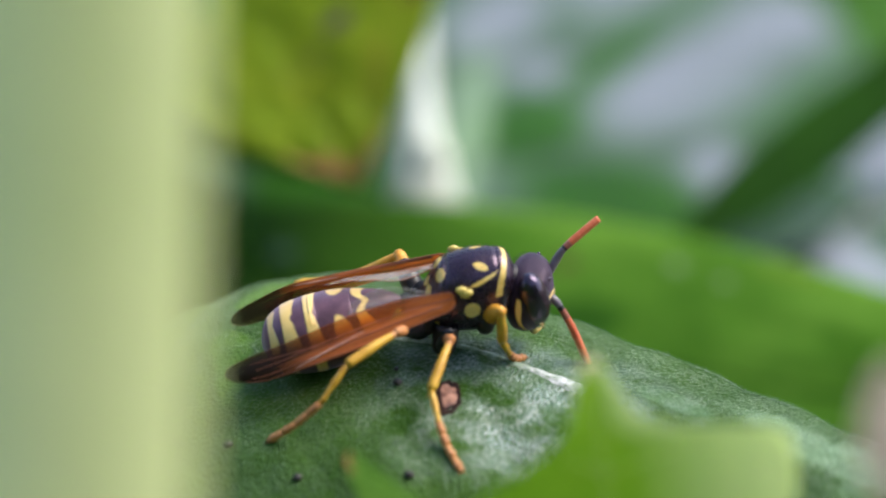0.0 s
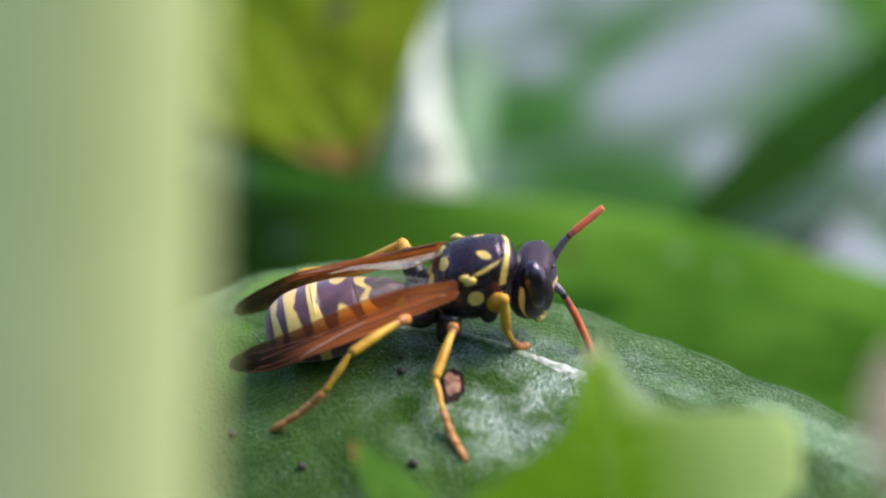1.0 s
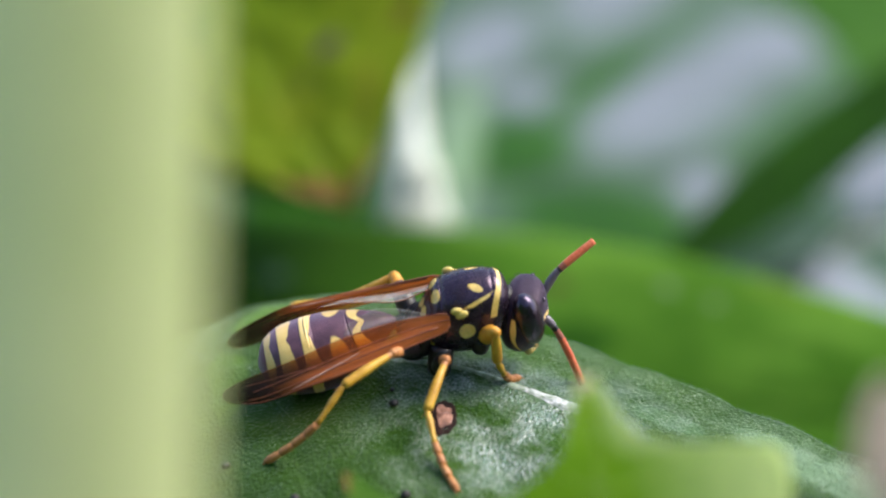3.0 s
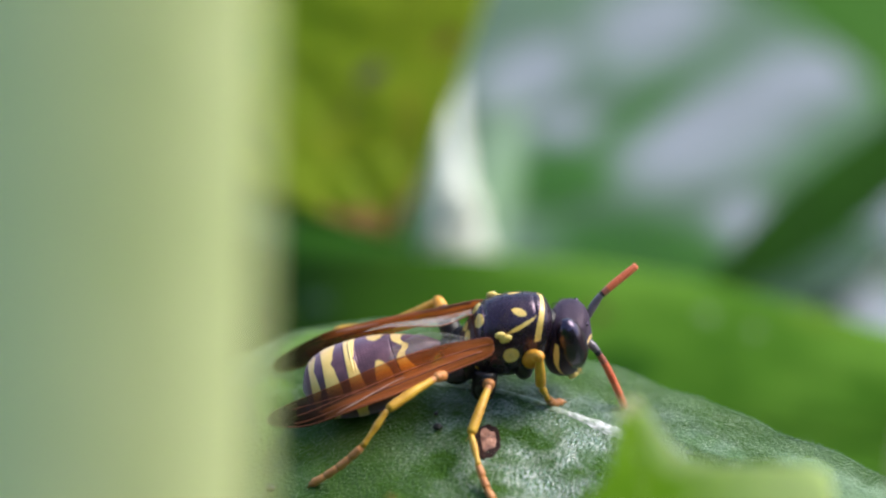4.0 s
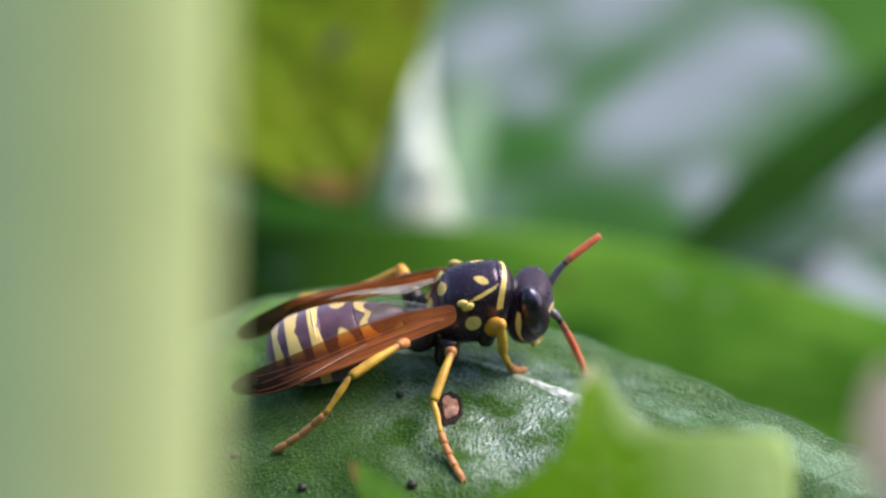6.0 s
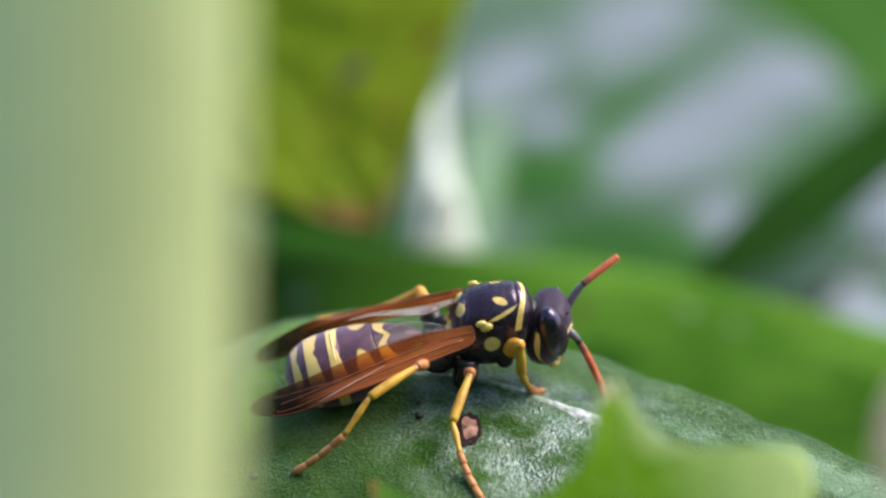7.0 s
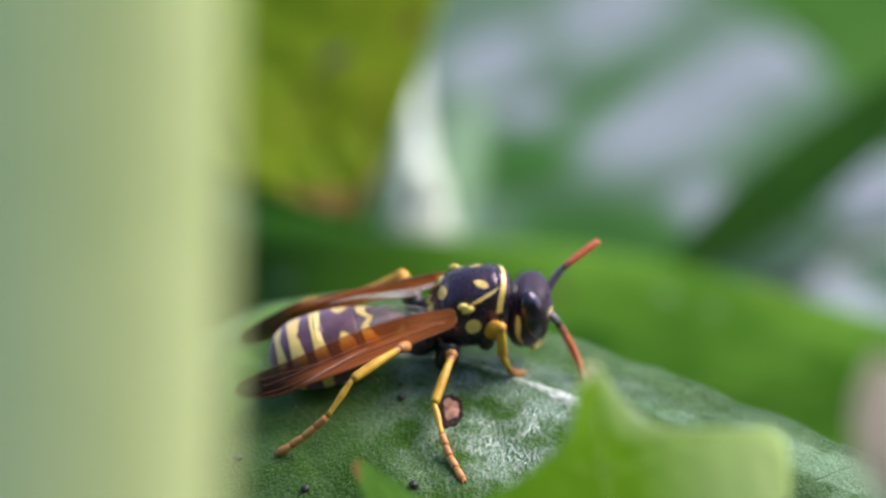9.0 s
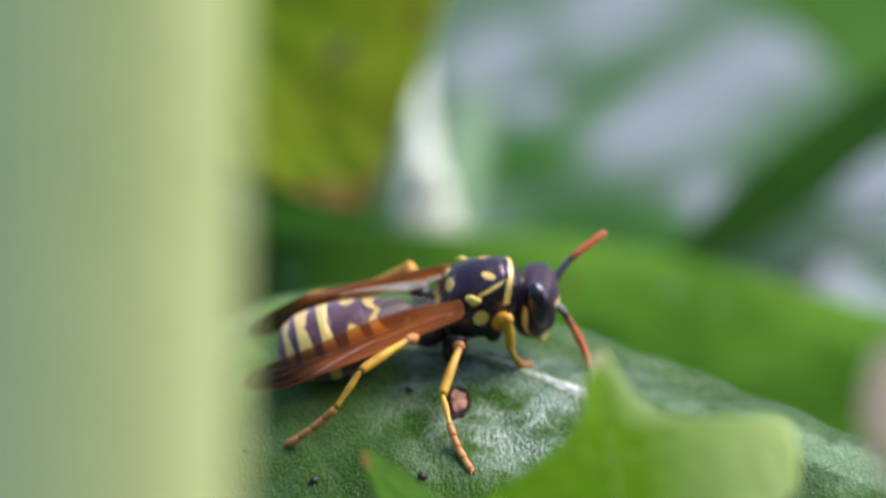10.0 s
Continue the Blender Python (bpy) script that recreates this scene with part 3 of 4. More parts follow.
# ---- leaves ----
def leaf(name, label, base, tip, face, half_width, mat, bow=0.0, cup=0.0, profile=1.0, quilt=0.0, rib_mat=None,
         rib=0.5, laterals=5, stalk=None, thick=0.25, seed=0, end_mat=None, end_from=2.0, nu=60, nv=36, stalk_r=None, vein_mat=None, vein=0.34, outline=None, rib_fall=0.0):
    """A leaf from base to tip whose upper side looks towards face. bow arches the rib, cup lifts the margins, quilt swells the field between side veins."""
    base, tip, face = Vector(base), Vector(tip), Vector(face)
    axis = tip - base
    length = axis.length
    ax = axis.normalized()
    nz = (face - ax * face.dot(ax)).normalized()
    sd_ = nz.cross(ax)
    root = thing(name, Matrix.Translation(base * MM))

    def width(u):
        return half_width * (math.sin(math.pi * min(max(u, 0.0), 1.0) ** profile) ** 0.8 * 0.985 + 0.015)

    def place(u, v):
        s = 2 * v - 1
        if outline:
            w = half_width * s * float(np.interp(u, [r[0] for r in outline], [r[1 if s > 0 else 2] for r in outline]))
        else:
            w = width(u) * s
        h = bow * (4 * u * (1 - u)) + cup * s * s * half_width
        if quilt:
            ph = (u - 0.55 * abs(s) * half_width / length) * laterals
            h += quilt * (abs(math.sin(math.pi * ph)) ** 0.7) * min(1, 4 * abs(s)) * (1 - abs(s) ** 4)
            h += quilt * 0.8 * noise.noise(Vector((u * 9 + seed, s * 5, seed)))
        return ax * (u * length) + sd_ * w + nz * h

    bm = bmesh.new()
    slab(bm, place, nu, nv, thick, mat=(lambda u, v, c: 1 if u + 0.10 * noise.noise(Vector((v * 7, u * 4, seed))) > end_from else 0) if end_mat else None)
    part("blade", bm, [mat, end_mat] if end_mat else mat, root)
    bm = bmesh.new()
    n = 40
    pts = [place(i / n, 0.5) + nz * rib * 0.15 for i in range(n + 1)]
    tube(bm, pts, [rib * ((1.05 - 0.9 * i / n) if not rib_fall else 0.1 + 0.9 * math.exp(-rib_fall * i / n)) for i in range(n + 1)], 10)
    part("midrib", bm, rib_mat or mat, root)
    for k in range(laterals):
        for s in (-1, 1):
            u0 = (k + 0.5) / laterals * 0.85
            bm = bmesh.new()
            vp = []
            for i in range(13):
                q = i / 12 * 0.93
                u = min(u0 + 0.55 * q * half_width / length, 0.985)
                vp.append(place(u, 0.5 + 0.5 * s * q) + nz * rib * 0.03)
            tube(bm, vp, [rib * vein * (1 - 0.75 * i / 12) for i in range(13)], 6)
            part("side_vein", bm, vein_mat or mat, root)
    if stalk:
        bm = bmesh.new()
        sp = curve([Vector((0, 0, 0))] + [Vector(p) - base for p in stalk], 24)
        r0 = stalk_r or rib
        tube(bm, sp, [r0 * (1 + 0.5 * i / 24) for i in range(25)], 10)
        part("petiole", bm, rib_mat or mat, root)
    return tagged(root, label, "leaf")


# ---- ground ----
bm = bmesh.new()
grid_mesh(bm, lambda u, v: Vector(((u - 0.5) * 400000, (v - 0.5) * 400000, -150)), 8, 8)
tagged(part("ground", bm, M_SOIL), "dark brown crumbly garden soil below the plants", "ground", kind="structure")


def hedge():
    """Unseen screen of greenery, added behind the lens to hold off low sky light."""
    bm = bmesh.new()

    def f(u, v):
        a = radians(192 + 156 * u)
        r = 480 + 30 * noise.noise(Vector((u * 9, v * 5, 1))) + 14 * noise.noise(Vector((u * 40, v * 22, 4)))
        return Vector((r * math.cos(a), -60 + r * math.sin(a), -150 + (440 + 50 * noise.noise(Vector((u * 14, 0, 8)))) * v))

    slab(bm, f, 140, 60, 20)
    tagged(part("backdrop", bm, M_DARK), "unseen dark green screen added behind the lens to block sky light", "hedge", kind="structure")


hedge()


# ---- the leaf on which the wasp stands ----
def rib_y(x):
    d = x - 1
    return -0.6 - 0.36 * d - (0.010 if d > 0 else 0.02) * d * d


def leaf_height(x, y):
    """Upper side of the host leaf over the plan, arched along and across its rib."""
    d = x - 1
    zc = -4.5 + (-0.16 * d + 0.004 * d * d if d > 0 else -0.10 * d - 0.02 * d * d)
    v = y - rib_y(x)
    z = zc + (-0.02 * v - 0.008 * v * v if v > 0 else 0.08 * v - 0.017 * v * v)
    lat = (x - 0.5 * abs(v) - (0.9 if v > 0 else 0)) / 4.6
    z += 0.16 * (abs(math.sin(math.pi * lat)) ** 0.6 - 0.6) * min(1.0, abs(v) / 1.2)
    z -= 0.50 * math.exp(-((x + 5.0) / 4.0) ** 2 - ((y + 1.0) / 2.8) ** 2)
    z += 0.10 * noise.noise(Vector((x * 0.35, y * 0.35, 3.1))) + 0.05 * noise.noise(Vector((x * 0.9, y * 0.9, 7.7)))
    return z


HOST_X0, HOST_X1 = -26.0, 30.0


def host_place(u, v):
    x = HOST_X0 + (HOST_X1 - HOST_X0) * u
    shape = math.sin(math.pi * min(max(u, 0.004), 0.996)) ** 0.55
    tooth = 0.16 * abs(math.sin(u * 60)) ** 3
    s = 2 * v - 1
    w = (5.9 if s > 0 else 15.0) * shape * s * (1 - tooth * s * s * 0.25)
    y = rib_y(x) + w
    return Vector((x, y, leaf_height(x, y)))


def host_leaf():
    root = thing("host_leaf")
    bm = bmesh.new()
    slab(bm, host_place, 240, 150, 0.28)
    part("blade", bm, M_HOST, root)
    bm = bmesh.new()

    def ridge(u, v):
        x = HOST_X0 + (HOST_X1 - HOST_X0) * u
        q = 2 * v - 1
        y = rib_y(x) - 0.024 * max(0.0, x - 2.5) ** 2 - 0.14 * min(max(0.0, x - 5.2), 5.0) ** 2
        w = 0.20 + 0.30 * math.exp(-((x - 6.0) / 1.8) ** 2) + 0.10 * noise.noise(Vector((x * 1.7, 0, 2)))
        y += q * w * (1 + 0.35 * noise.noise(Vector((x * 5, q, 4))))
        rise = 0.11 + 0.05 * noise.noise(Vector((x * 4, q * 2, 9))) - 0.3 / (1 + math.exp(1.5 * (x + 3)))
        return Vector((x, y, leaf_height(x, y) - 0.03 + rise * (1 - q * q)))

    grid_mesh(bm, ridge, 360, 8)
    # the stretch with painted glare takes the second material
    for fc in bm.faces:
        c = fc.calc_center_median()
        if 3.6 + noise.noise(c * 2.5) < c.x < 8.0:
            fc.material_index = 1
    part("midrib", bm, [M_VEIN, M_RIBEND], root, "pale raised midrib")
    for k in range(11):
        for s in (-1, 1):
            bm = bmesh.new()
            pts = []
            x0 = -22 + k * 4.6 + (0.9 if s > 0 else 0)
            for i in range(17):
                q = i / 16
                x = x0 + q * (3.2 if s > 0 else 5.5)
                y = rib_y(x) + s * q * (4.6 if s > 0 else 11)
                pts.append((x, y, leaf_height(x, y) - 0.02))
            tube(bm, pts, [0.05 - 0.03 * i / 16 for i in range(17)], 6, flat=0.8)
            part("side_vein", bm, M_HOST, root)
    bm = bmesh.new()
    b = Vector((HOST_X0, rib_y(HOST_X0), leaf_height(HOST_X0, rib_y(HOST_X0))))
    tube(bm, curve([b, b + Vector((-8, 2, -6)), b + Vector((-14, 5, -40)), Vector((-44, 6, -150))], 30), [0.5 + 0.04 * i for i in range(31)], 10)
    part("petiole", bm, M_VEIN, root)
    return tagged(root, "dark green hairy leaf with pale midrib, carrying the wasp", "leaf")


HOST = host_leaf()


def leaf_hairs(n):
    """Short pale hairs that lie along the host leaf."""
    rnd = random.Random(4)
    verts, faces = [], []
    for k in range(n):
        x, t = rnd.uniform(-12, 22) if k % 2 else rnd.uniform(5, 24), rnd.random()
        edge = k % 60 == 0
        far = 0.985 if edge else 0.97
        u = (x - HOST_X0) / (HOST_X1 - HOST_X0)
        b = host_place(u, far if edge else 0.12 + 0.85 * t)
        ln = rnd.uniform(0.10, 0.28)
        d = Vector((rnd.gauss(-0.15, 0.3), (0.9 if edge else rnd.gauss(-0.9, 0.2)), rnd.uniform(0.3, 0.8) if edge else rnd.uniform(-0.1, 0.35))).normalized()
        s = d.orthogonal().normalized() * rnd.uniform(0.003, 0.0065) * (1.15 if x > 6 else 1.0)
        q = d.cross(s)
        i = len(verts)
        verts += [b + s, b - s * 0.5 + q * 0.87, b - s * 0.5 - q * 0.87, b + d * ln]
        faces += [(i, i + 1, i + 3), (i + 1, i + 2, i + 3), (i + 2, i, i + 3)]
    me = bpy.data.meshes.new("leaf_hair")
    me.from_pydata([v * MM for v in verts], [], faces)
    me.materials.append(M_HAIR)
    ob = new("leaf_hair", me)
    ob.parent = HOST
    tagged(ob, "short pale hairs on the leaf", kind="stuff")


leaf_hairs(56000)

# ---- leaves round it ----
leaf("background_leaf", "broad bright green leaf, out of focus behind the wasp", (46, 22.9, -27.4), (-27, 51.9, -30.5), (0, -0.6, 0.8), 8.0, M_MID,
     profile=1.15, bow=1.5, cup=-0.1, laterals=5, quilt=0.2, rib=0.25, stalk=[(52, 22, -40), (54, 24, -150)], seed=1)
WAXY_OUTLINE = ((0.0, 0.02, 0.25), (0.03, 0.35, 0.58), (0.1, 0.65, 0.80), (0.2, 0.88, 0.93), (0.37, 1.0, 1.0), (0.5, 0.95, 0.95), (0.7, 0.70, 0.70), (0.85, 0.42, 0.42), (1.0, 0.02, 0.02))
leaf("glossy_leaf", "large glossy leaf with a thick white rib, grey sky reflection painted in", (-1.26, 48.96, -26.75), (-3.5, 130, -34), (0.16, -0.05, 1), 30, M_SKYTONE,
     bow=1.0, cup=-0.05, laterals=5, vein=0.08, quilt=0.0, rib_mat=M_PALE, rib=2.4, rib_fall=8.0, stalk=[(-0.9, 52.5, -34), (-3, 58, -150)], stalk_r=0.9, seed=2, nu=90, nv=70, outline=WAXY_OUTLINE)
leaf("glossy_leaf", "grey-green glossy leaf, sky reflection put into its colour", (10, 64, -36), (78, 58, -34), (0.05, -0.1, 1), 15, M_SKYTONE_LOW,
     bow=2, laterals=5, quilt=1.2, rib_mat=M_PALE, rib=0.5, stalk=[(4, 64, -48), (10, 64, -150)], seed=4, nu=80, nv=50)
YELLOW_OUTLINE = ((0.0, 0.1, 0.08), (0.15, 0.9, 0.55), (0.3, 1.36, 0.88), (0.45, 1.48, 1.0), (0.58, 1.30, 0.97), (0.70, 0.96, 0.80), (0.77, 0.77, 0.64), (0.82, 0.63, 0.53), (0.88, 0.41, 0.37), (0.94, 0.24, 0.21), (0.98, 0.09, 0.09), (1.0, 0.02, 0.02))
leaf("yellowing_leaf", "hanging yellow-green leaf with a brown withered tip", (-15.52, 60.52, -8.66), (-4.59, 40.36, -19.62), (0, -0.75, 0.65), 8.6, M_YELLOW, outline=YELLOW_OUTLINE,
     bow=0.8, cup=0.06, laterals=4, quilt=0.35, rib=0.3, profile=1.4, end_mat=M_BROWN, end_from=0.945, seed=5,
     stalk=[(-19, 66, -4), (-22, 72, -20), (-24, 76, -150)])
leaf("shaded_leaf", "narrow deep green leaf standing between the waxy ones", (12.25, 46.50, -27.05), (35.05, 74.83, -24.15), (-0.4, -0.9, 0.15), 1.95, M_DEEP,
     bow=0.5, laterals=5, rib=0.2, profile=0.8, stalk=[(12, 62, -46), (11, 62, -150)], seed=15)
leaf("shaded_leaf", "green leaf half hidden behind the yellowing one, shade put into its colour", (-29, 56, -30), (-4.0, 52.0, -27.0), (0, -0.6, 0.8), 9.5, M_SHADE,
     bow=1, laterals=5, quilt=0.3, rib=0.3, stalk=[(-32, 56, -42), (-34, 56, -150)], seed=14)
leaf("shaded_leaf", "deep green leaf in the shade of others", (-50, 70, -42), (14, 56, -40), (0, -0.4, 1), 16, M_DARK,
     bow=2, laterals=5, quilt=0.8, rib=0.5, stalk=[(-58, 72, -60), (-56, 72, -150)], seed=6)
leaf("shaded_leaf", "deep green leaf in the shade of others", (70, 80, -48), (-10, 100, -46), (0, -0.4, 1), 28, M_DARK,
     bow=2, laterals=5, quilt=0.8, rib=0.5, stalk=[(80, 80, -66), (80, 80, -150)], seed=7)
leaf("dry_leaf", "pinkish-brown dry leaf, out of focus before the others", (15.85, -43.10, 13.20), (14.25, -39.70, 18.90), (0, -0.8, 0.6), 1.45, M_DRY,
     bow=0.3, laterals=4, rib=0.15, profile=1.3, stalk=[(17.2, -46, 5), (19.5, -50, -150)], seed=8)
FRESH_OUTLINE = ((0.0, 0.2, 0.2), (0.2, 3.1, 2.6), (0.35, 3.0, 3.3), (0.45, 2.36, 3.35), (0.5, 1.95, 3.38), (0.6, 1.15, 3.32), (0.64, 0.90, 3.05), (0.655, 0.78, 2.2), (0.67, 0.70, 1.45),
                 (0.724, 0.50, 0.84), (0.80, 0.41, 0.55), (0.86, 0.32, 0.42), (0.93, 0.19, 0.26), (1.0, 0.02, 0.03))
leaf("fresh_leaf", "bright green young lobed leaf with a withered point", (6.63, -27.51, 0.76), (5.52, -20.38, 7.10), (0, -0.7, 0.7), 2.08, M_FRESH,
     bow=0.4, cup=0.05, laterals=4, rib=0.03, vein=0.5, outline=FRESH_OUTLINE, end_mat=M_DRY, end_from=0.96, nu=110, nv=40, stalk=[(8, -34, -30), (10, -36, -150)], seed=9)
leaf("fresh_leaf", "small green leaf with a brown withered point", (2.2, -22.2, -4.6), (-3.7, -16.3, 0.27), (0, -0.6, 0.8), 1.15, M_SMALL,
     bow=0.3, laterals=3, rib=0.1, end_mat=M_BROWN, end_from=0.96, stalk=[(3.5, -24, -20), (8, -28, -150)], seed=11)


def strap_leaf():
    """An upright channelled leaf blade, folded a little along its middle."""
    root = thing("strap_leaf", at(-9.04, -52.83, 30.50, -42, 0, 0))
    bm = bmesh.new()

    def f(u, v):
        z = -240 + 300 * u
        s = 2 * v - 1
        w = 2.55 * (1 - 0.05 * u) * (1.0 if s > 0 else 2.7)
        return Vector((0.4 * math.sin(z * 0.02) + w * s, (0.9 if s > 0 else 1.6) * s * s + 0.15 * math.sin(z * 0.05 + s), z))

    slab(bm, f, 80, 24, 0.3)
    part("blade", bm, M_STEM, root)
    for k in range(7):
        bm = bmesh.new()
        v = 0.08 + 0.14 * k
        tube(bm, [f(i / 60, v) - Vector((0, 0.05, 0)) for i in range(61)], 0.06, 6)
        part("rib", bm, M_STEM, root)
    tagged(root, "upright yellow-green ribbed strap leaf, grey-green along one side", "leaf")


strap_leaf()


# ---- paper wasp: x forward, y to its left, z up; the origin lies between the wing roots ----
WASP = at(0.796, -0.447, -0.773, 9, 0, 0) @ pose(0, 0, 0, 0, 0, 7)
#            x     top    bottom half-width
THORAX = [(-2.62, -1.55, -1.95, 0.10), (-2.45, -1.50, -2.15, 0.30), (-2.0, -1.36, -2.45, 0.62), (-1.55, -0.86, -2.62, 0.95), (-1.22, -0.18, -2.70, 1.22), (-0.95, 0.29, -2.74, 1.37),
          (-0.4, 0.58, -2.80, 1.50), (0.3, 0.76, -2.82, 1.55), (1.0, 0.80, -2.72, 1.48), (1.5, 0.76, -2.40, 1.36), (1.85, 0.60, -1.95, 1.20), (2.10, 0.22, -1.50, 0.85), (2.25, -0.40, -1.1, 0.2)]


def thorax_point(u, v):
    x = -2.62 + 4.87 * u
    top, bot, w = lerp_table(THORAX, x)
    a = 2 * math.pi * v
    c, s = math.cos(a), math.sin(a)
    mid = top * 0.42 + bot * 0.58
    zz = mid + (top - mid if c > 0 else mid - bot) * math.copysign(abs(c) ** 0.9, c)
    crease = 0.0
    for cx, amp in ((-0.72, 0.06), (-1.22, 0.05), (-1.72, 0.05), (1.42, 0.03)):
        crease += amp * math.exp(-((x - cx) / 0.07) ** 2) * max(0.0, c + 0.3)
    y = w * math.copysign(abs(s) ** 0.92, s)
    if c > 0 and -0.6 < x < 1.5:
        crease += 0.012 * math.exp(-((abs(y) - 0.82) / 0.05) ** 2) + 0.010 * math.exp(-(y / 0.04) ** 2)
    lump = max(0.0, 0.25 - c) * (0.10 * noise.noise(Vector((x * 1.9, y * 1.5, zz * 1.9))) + 0.05 * noise.noise(Vector((x * 4.5, y * 3, zz * 4))))
    return Vector((x, y * (1 + lump), zz - crease + lump * 0.8))


def spot(p, c, r, turn=0.0):
    """Positive inside an ellipse about c, turned in the plane of its first two axes."""
    dx, dy = p[0] - c[0], p[1] - c[1]
    ca, sa = math.cos(radians(turn)), math.sin(radians(turn))
    return (1 - math.hypot((dx * ca + dy * sa) / r[0], (dy * ca - dx * sa) / r[1])) * min(r) * 4


def thorax_marks(u, v, p):
    x, y, z = p
    ay = abs(y)
    m = -1.0
    if z > -1.2:
        m = max(m, min((0.075 + 0.05 * min(ay, 1.0) - abs(x - 1.775 + 0.20 * ay * ay)) * 5, (z + 0.52) * 1.6))  # collar
        if z > 0:
            m = max(m, spot((x, ay), (0.70, 0.66), (0.33, 0.15), 22))                                            # pair on the back
        if ay > 0.7:
            m = max(m, spot((x, z), (0.76, 0.20), (0.68, 0.078), 20))                                             # side line
        if z > -0.4:
            m = max(m, spot((x, ay), (-0.97, 0.46), (0.17, 0.32), -12))                                          # shield pair
        m = max(m, spot((x, ay), (-1.47, 0.38), (0.11, 0.36), 0))                                                # rear bar
    if ay > 0.7:
        m = max(m, spot((x, z), (0.27, -1.02), (0.35, 0.36)))                                                    # flank
        m = max(m, spot((x, z), (-1.30, -1.85), (0.22, 0.15)))                                                   # below the wing
    return m


ABDOMEN_AXIS = [(-2.50, 0, -1.50), (-3.15, 0, -1.55), (-4.4, 0, -2.18), (-5.9, 0, -2.80), (-7.3, 0, -3.08), (-8.10, 0, -3.20), (-8.52, 0, -3.26)]
#           along  radius
ABDOMEN = [(0.0, 0.20), (0.05, 0.27), (0.12, 0.43), (0.20, 0.74), (0.30, 1.18), (0.42, 1.54), (0.55, 1.62), (0.68, 1.46), (0.80, 1.16), (0.90, 0.78), (0.97, 0.38), (1.0, 0.12)]
RINGS = [0.03, 0.312, 0.562, 0.70, 0.845, 0.92, 1.0]


def abdomen_frame(s):
    pts = abdomen_frame.pts
    k = min(max(s, 0), 1) * (len(pts) - 1)
    i = min(int(k), len(pts) - 2)
    p = pts[i].lerp(pts[i + 1], k - i)
    d = (pts[min(i + 2, len(pts) - 1)] - pts[max(i - 1, 0)]).normalized()
    up = Vector((0, 1, 0)).cross(d)
    if up.z < 0:
        up = -up
    return p, d, up


abdomen_frame.pts = curve(ABDOMEN_AXIS, 60)


def abdomen_ring(k, root):
    """One segment of the hind body, tucked under the one before it."""
    s0, s1 = RINGS[k], RINGS[k + 1]
    bm = bmesh.new()

    def f(u, v):
        s = s0 - 0.03 * (1 if k else 0) + (s1 - s0 + 0.03 * (1 if k else 0)) * u
        p, d, up = abdomen_frame(s)
        r = lerp_table(ABDOMEN, s)[0] * (1.0 + 0.010 * u - (0.012 if k and u < 0.12 else 0))
        a = 2 * math.pi * v
        if u > 0.985:
            r *= 0.985
        return p + Vector((0, 1, 0)) * (r * 1.03 * math.sin(a)) + up * (r * math.cos(a))

    def marks(u, v, c):
        vv = (v + 0.05) % 1.0                                  # the hind body rolls a little to the near side
        a = min(vv, 1 - vv) * 2                                # 0 along the back, 1 below
        s = s0 + u * (s1 - s0)                                 # along the whole hind body
        notch = math.exp(-(a / 0.035) ** 2)
        bulge = 0.020 * math.sin(min(a, 0.5) * 2 * math.pi) + 0.0025 * math.sin(a * 23 + k) - 0.05 * max(0.0, a - 0.30)
        if k == 0:
            mid = s1 - 0.022 - 0.042 * math.exp(-(a / 0.08) ** 2) - 0.016 * min(1.0, a / 0.4)
            return min((0.013 + 0.020 * min(1.0, a / 0.35) - abs(s - mid)) * 30, (0.70 - a) * 6)
        if k == 1:
            blot = spot((s * 4.2, a), (0.404 * 4.2, 0.28), (0.13 + 0.05 * min(a, 0.5), 0.19 if v > 0.5 else 0.13))
            return max(blot, min((s - s1 + 0.052 + bulge - 0.008 * notch) * 28, (0.92 - a) * 6))
        if k < 4:
            return min((s - s1 + 0.054 + bulge - 0.008 * notch) * 28, (0.92 - a) * 6)
        return -1.0

    grid_mesh(bm, f, 60, 96, closed_v=True, caps=True, mark=marks)
    part("abdomen_segment", bm, M_ABD, root)


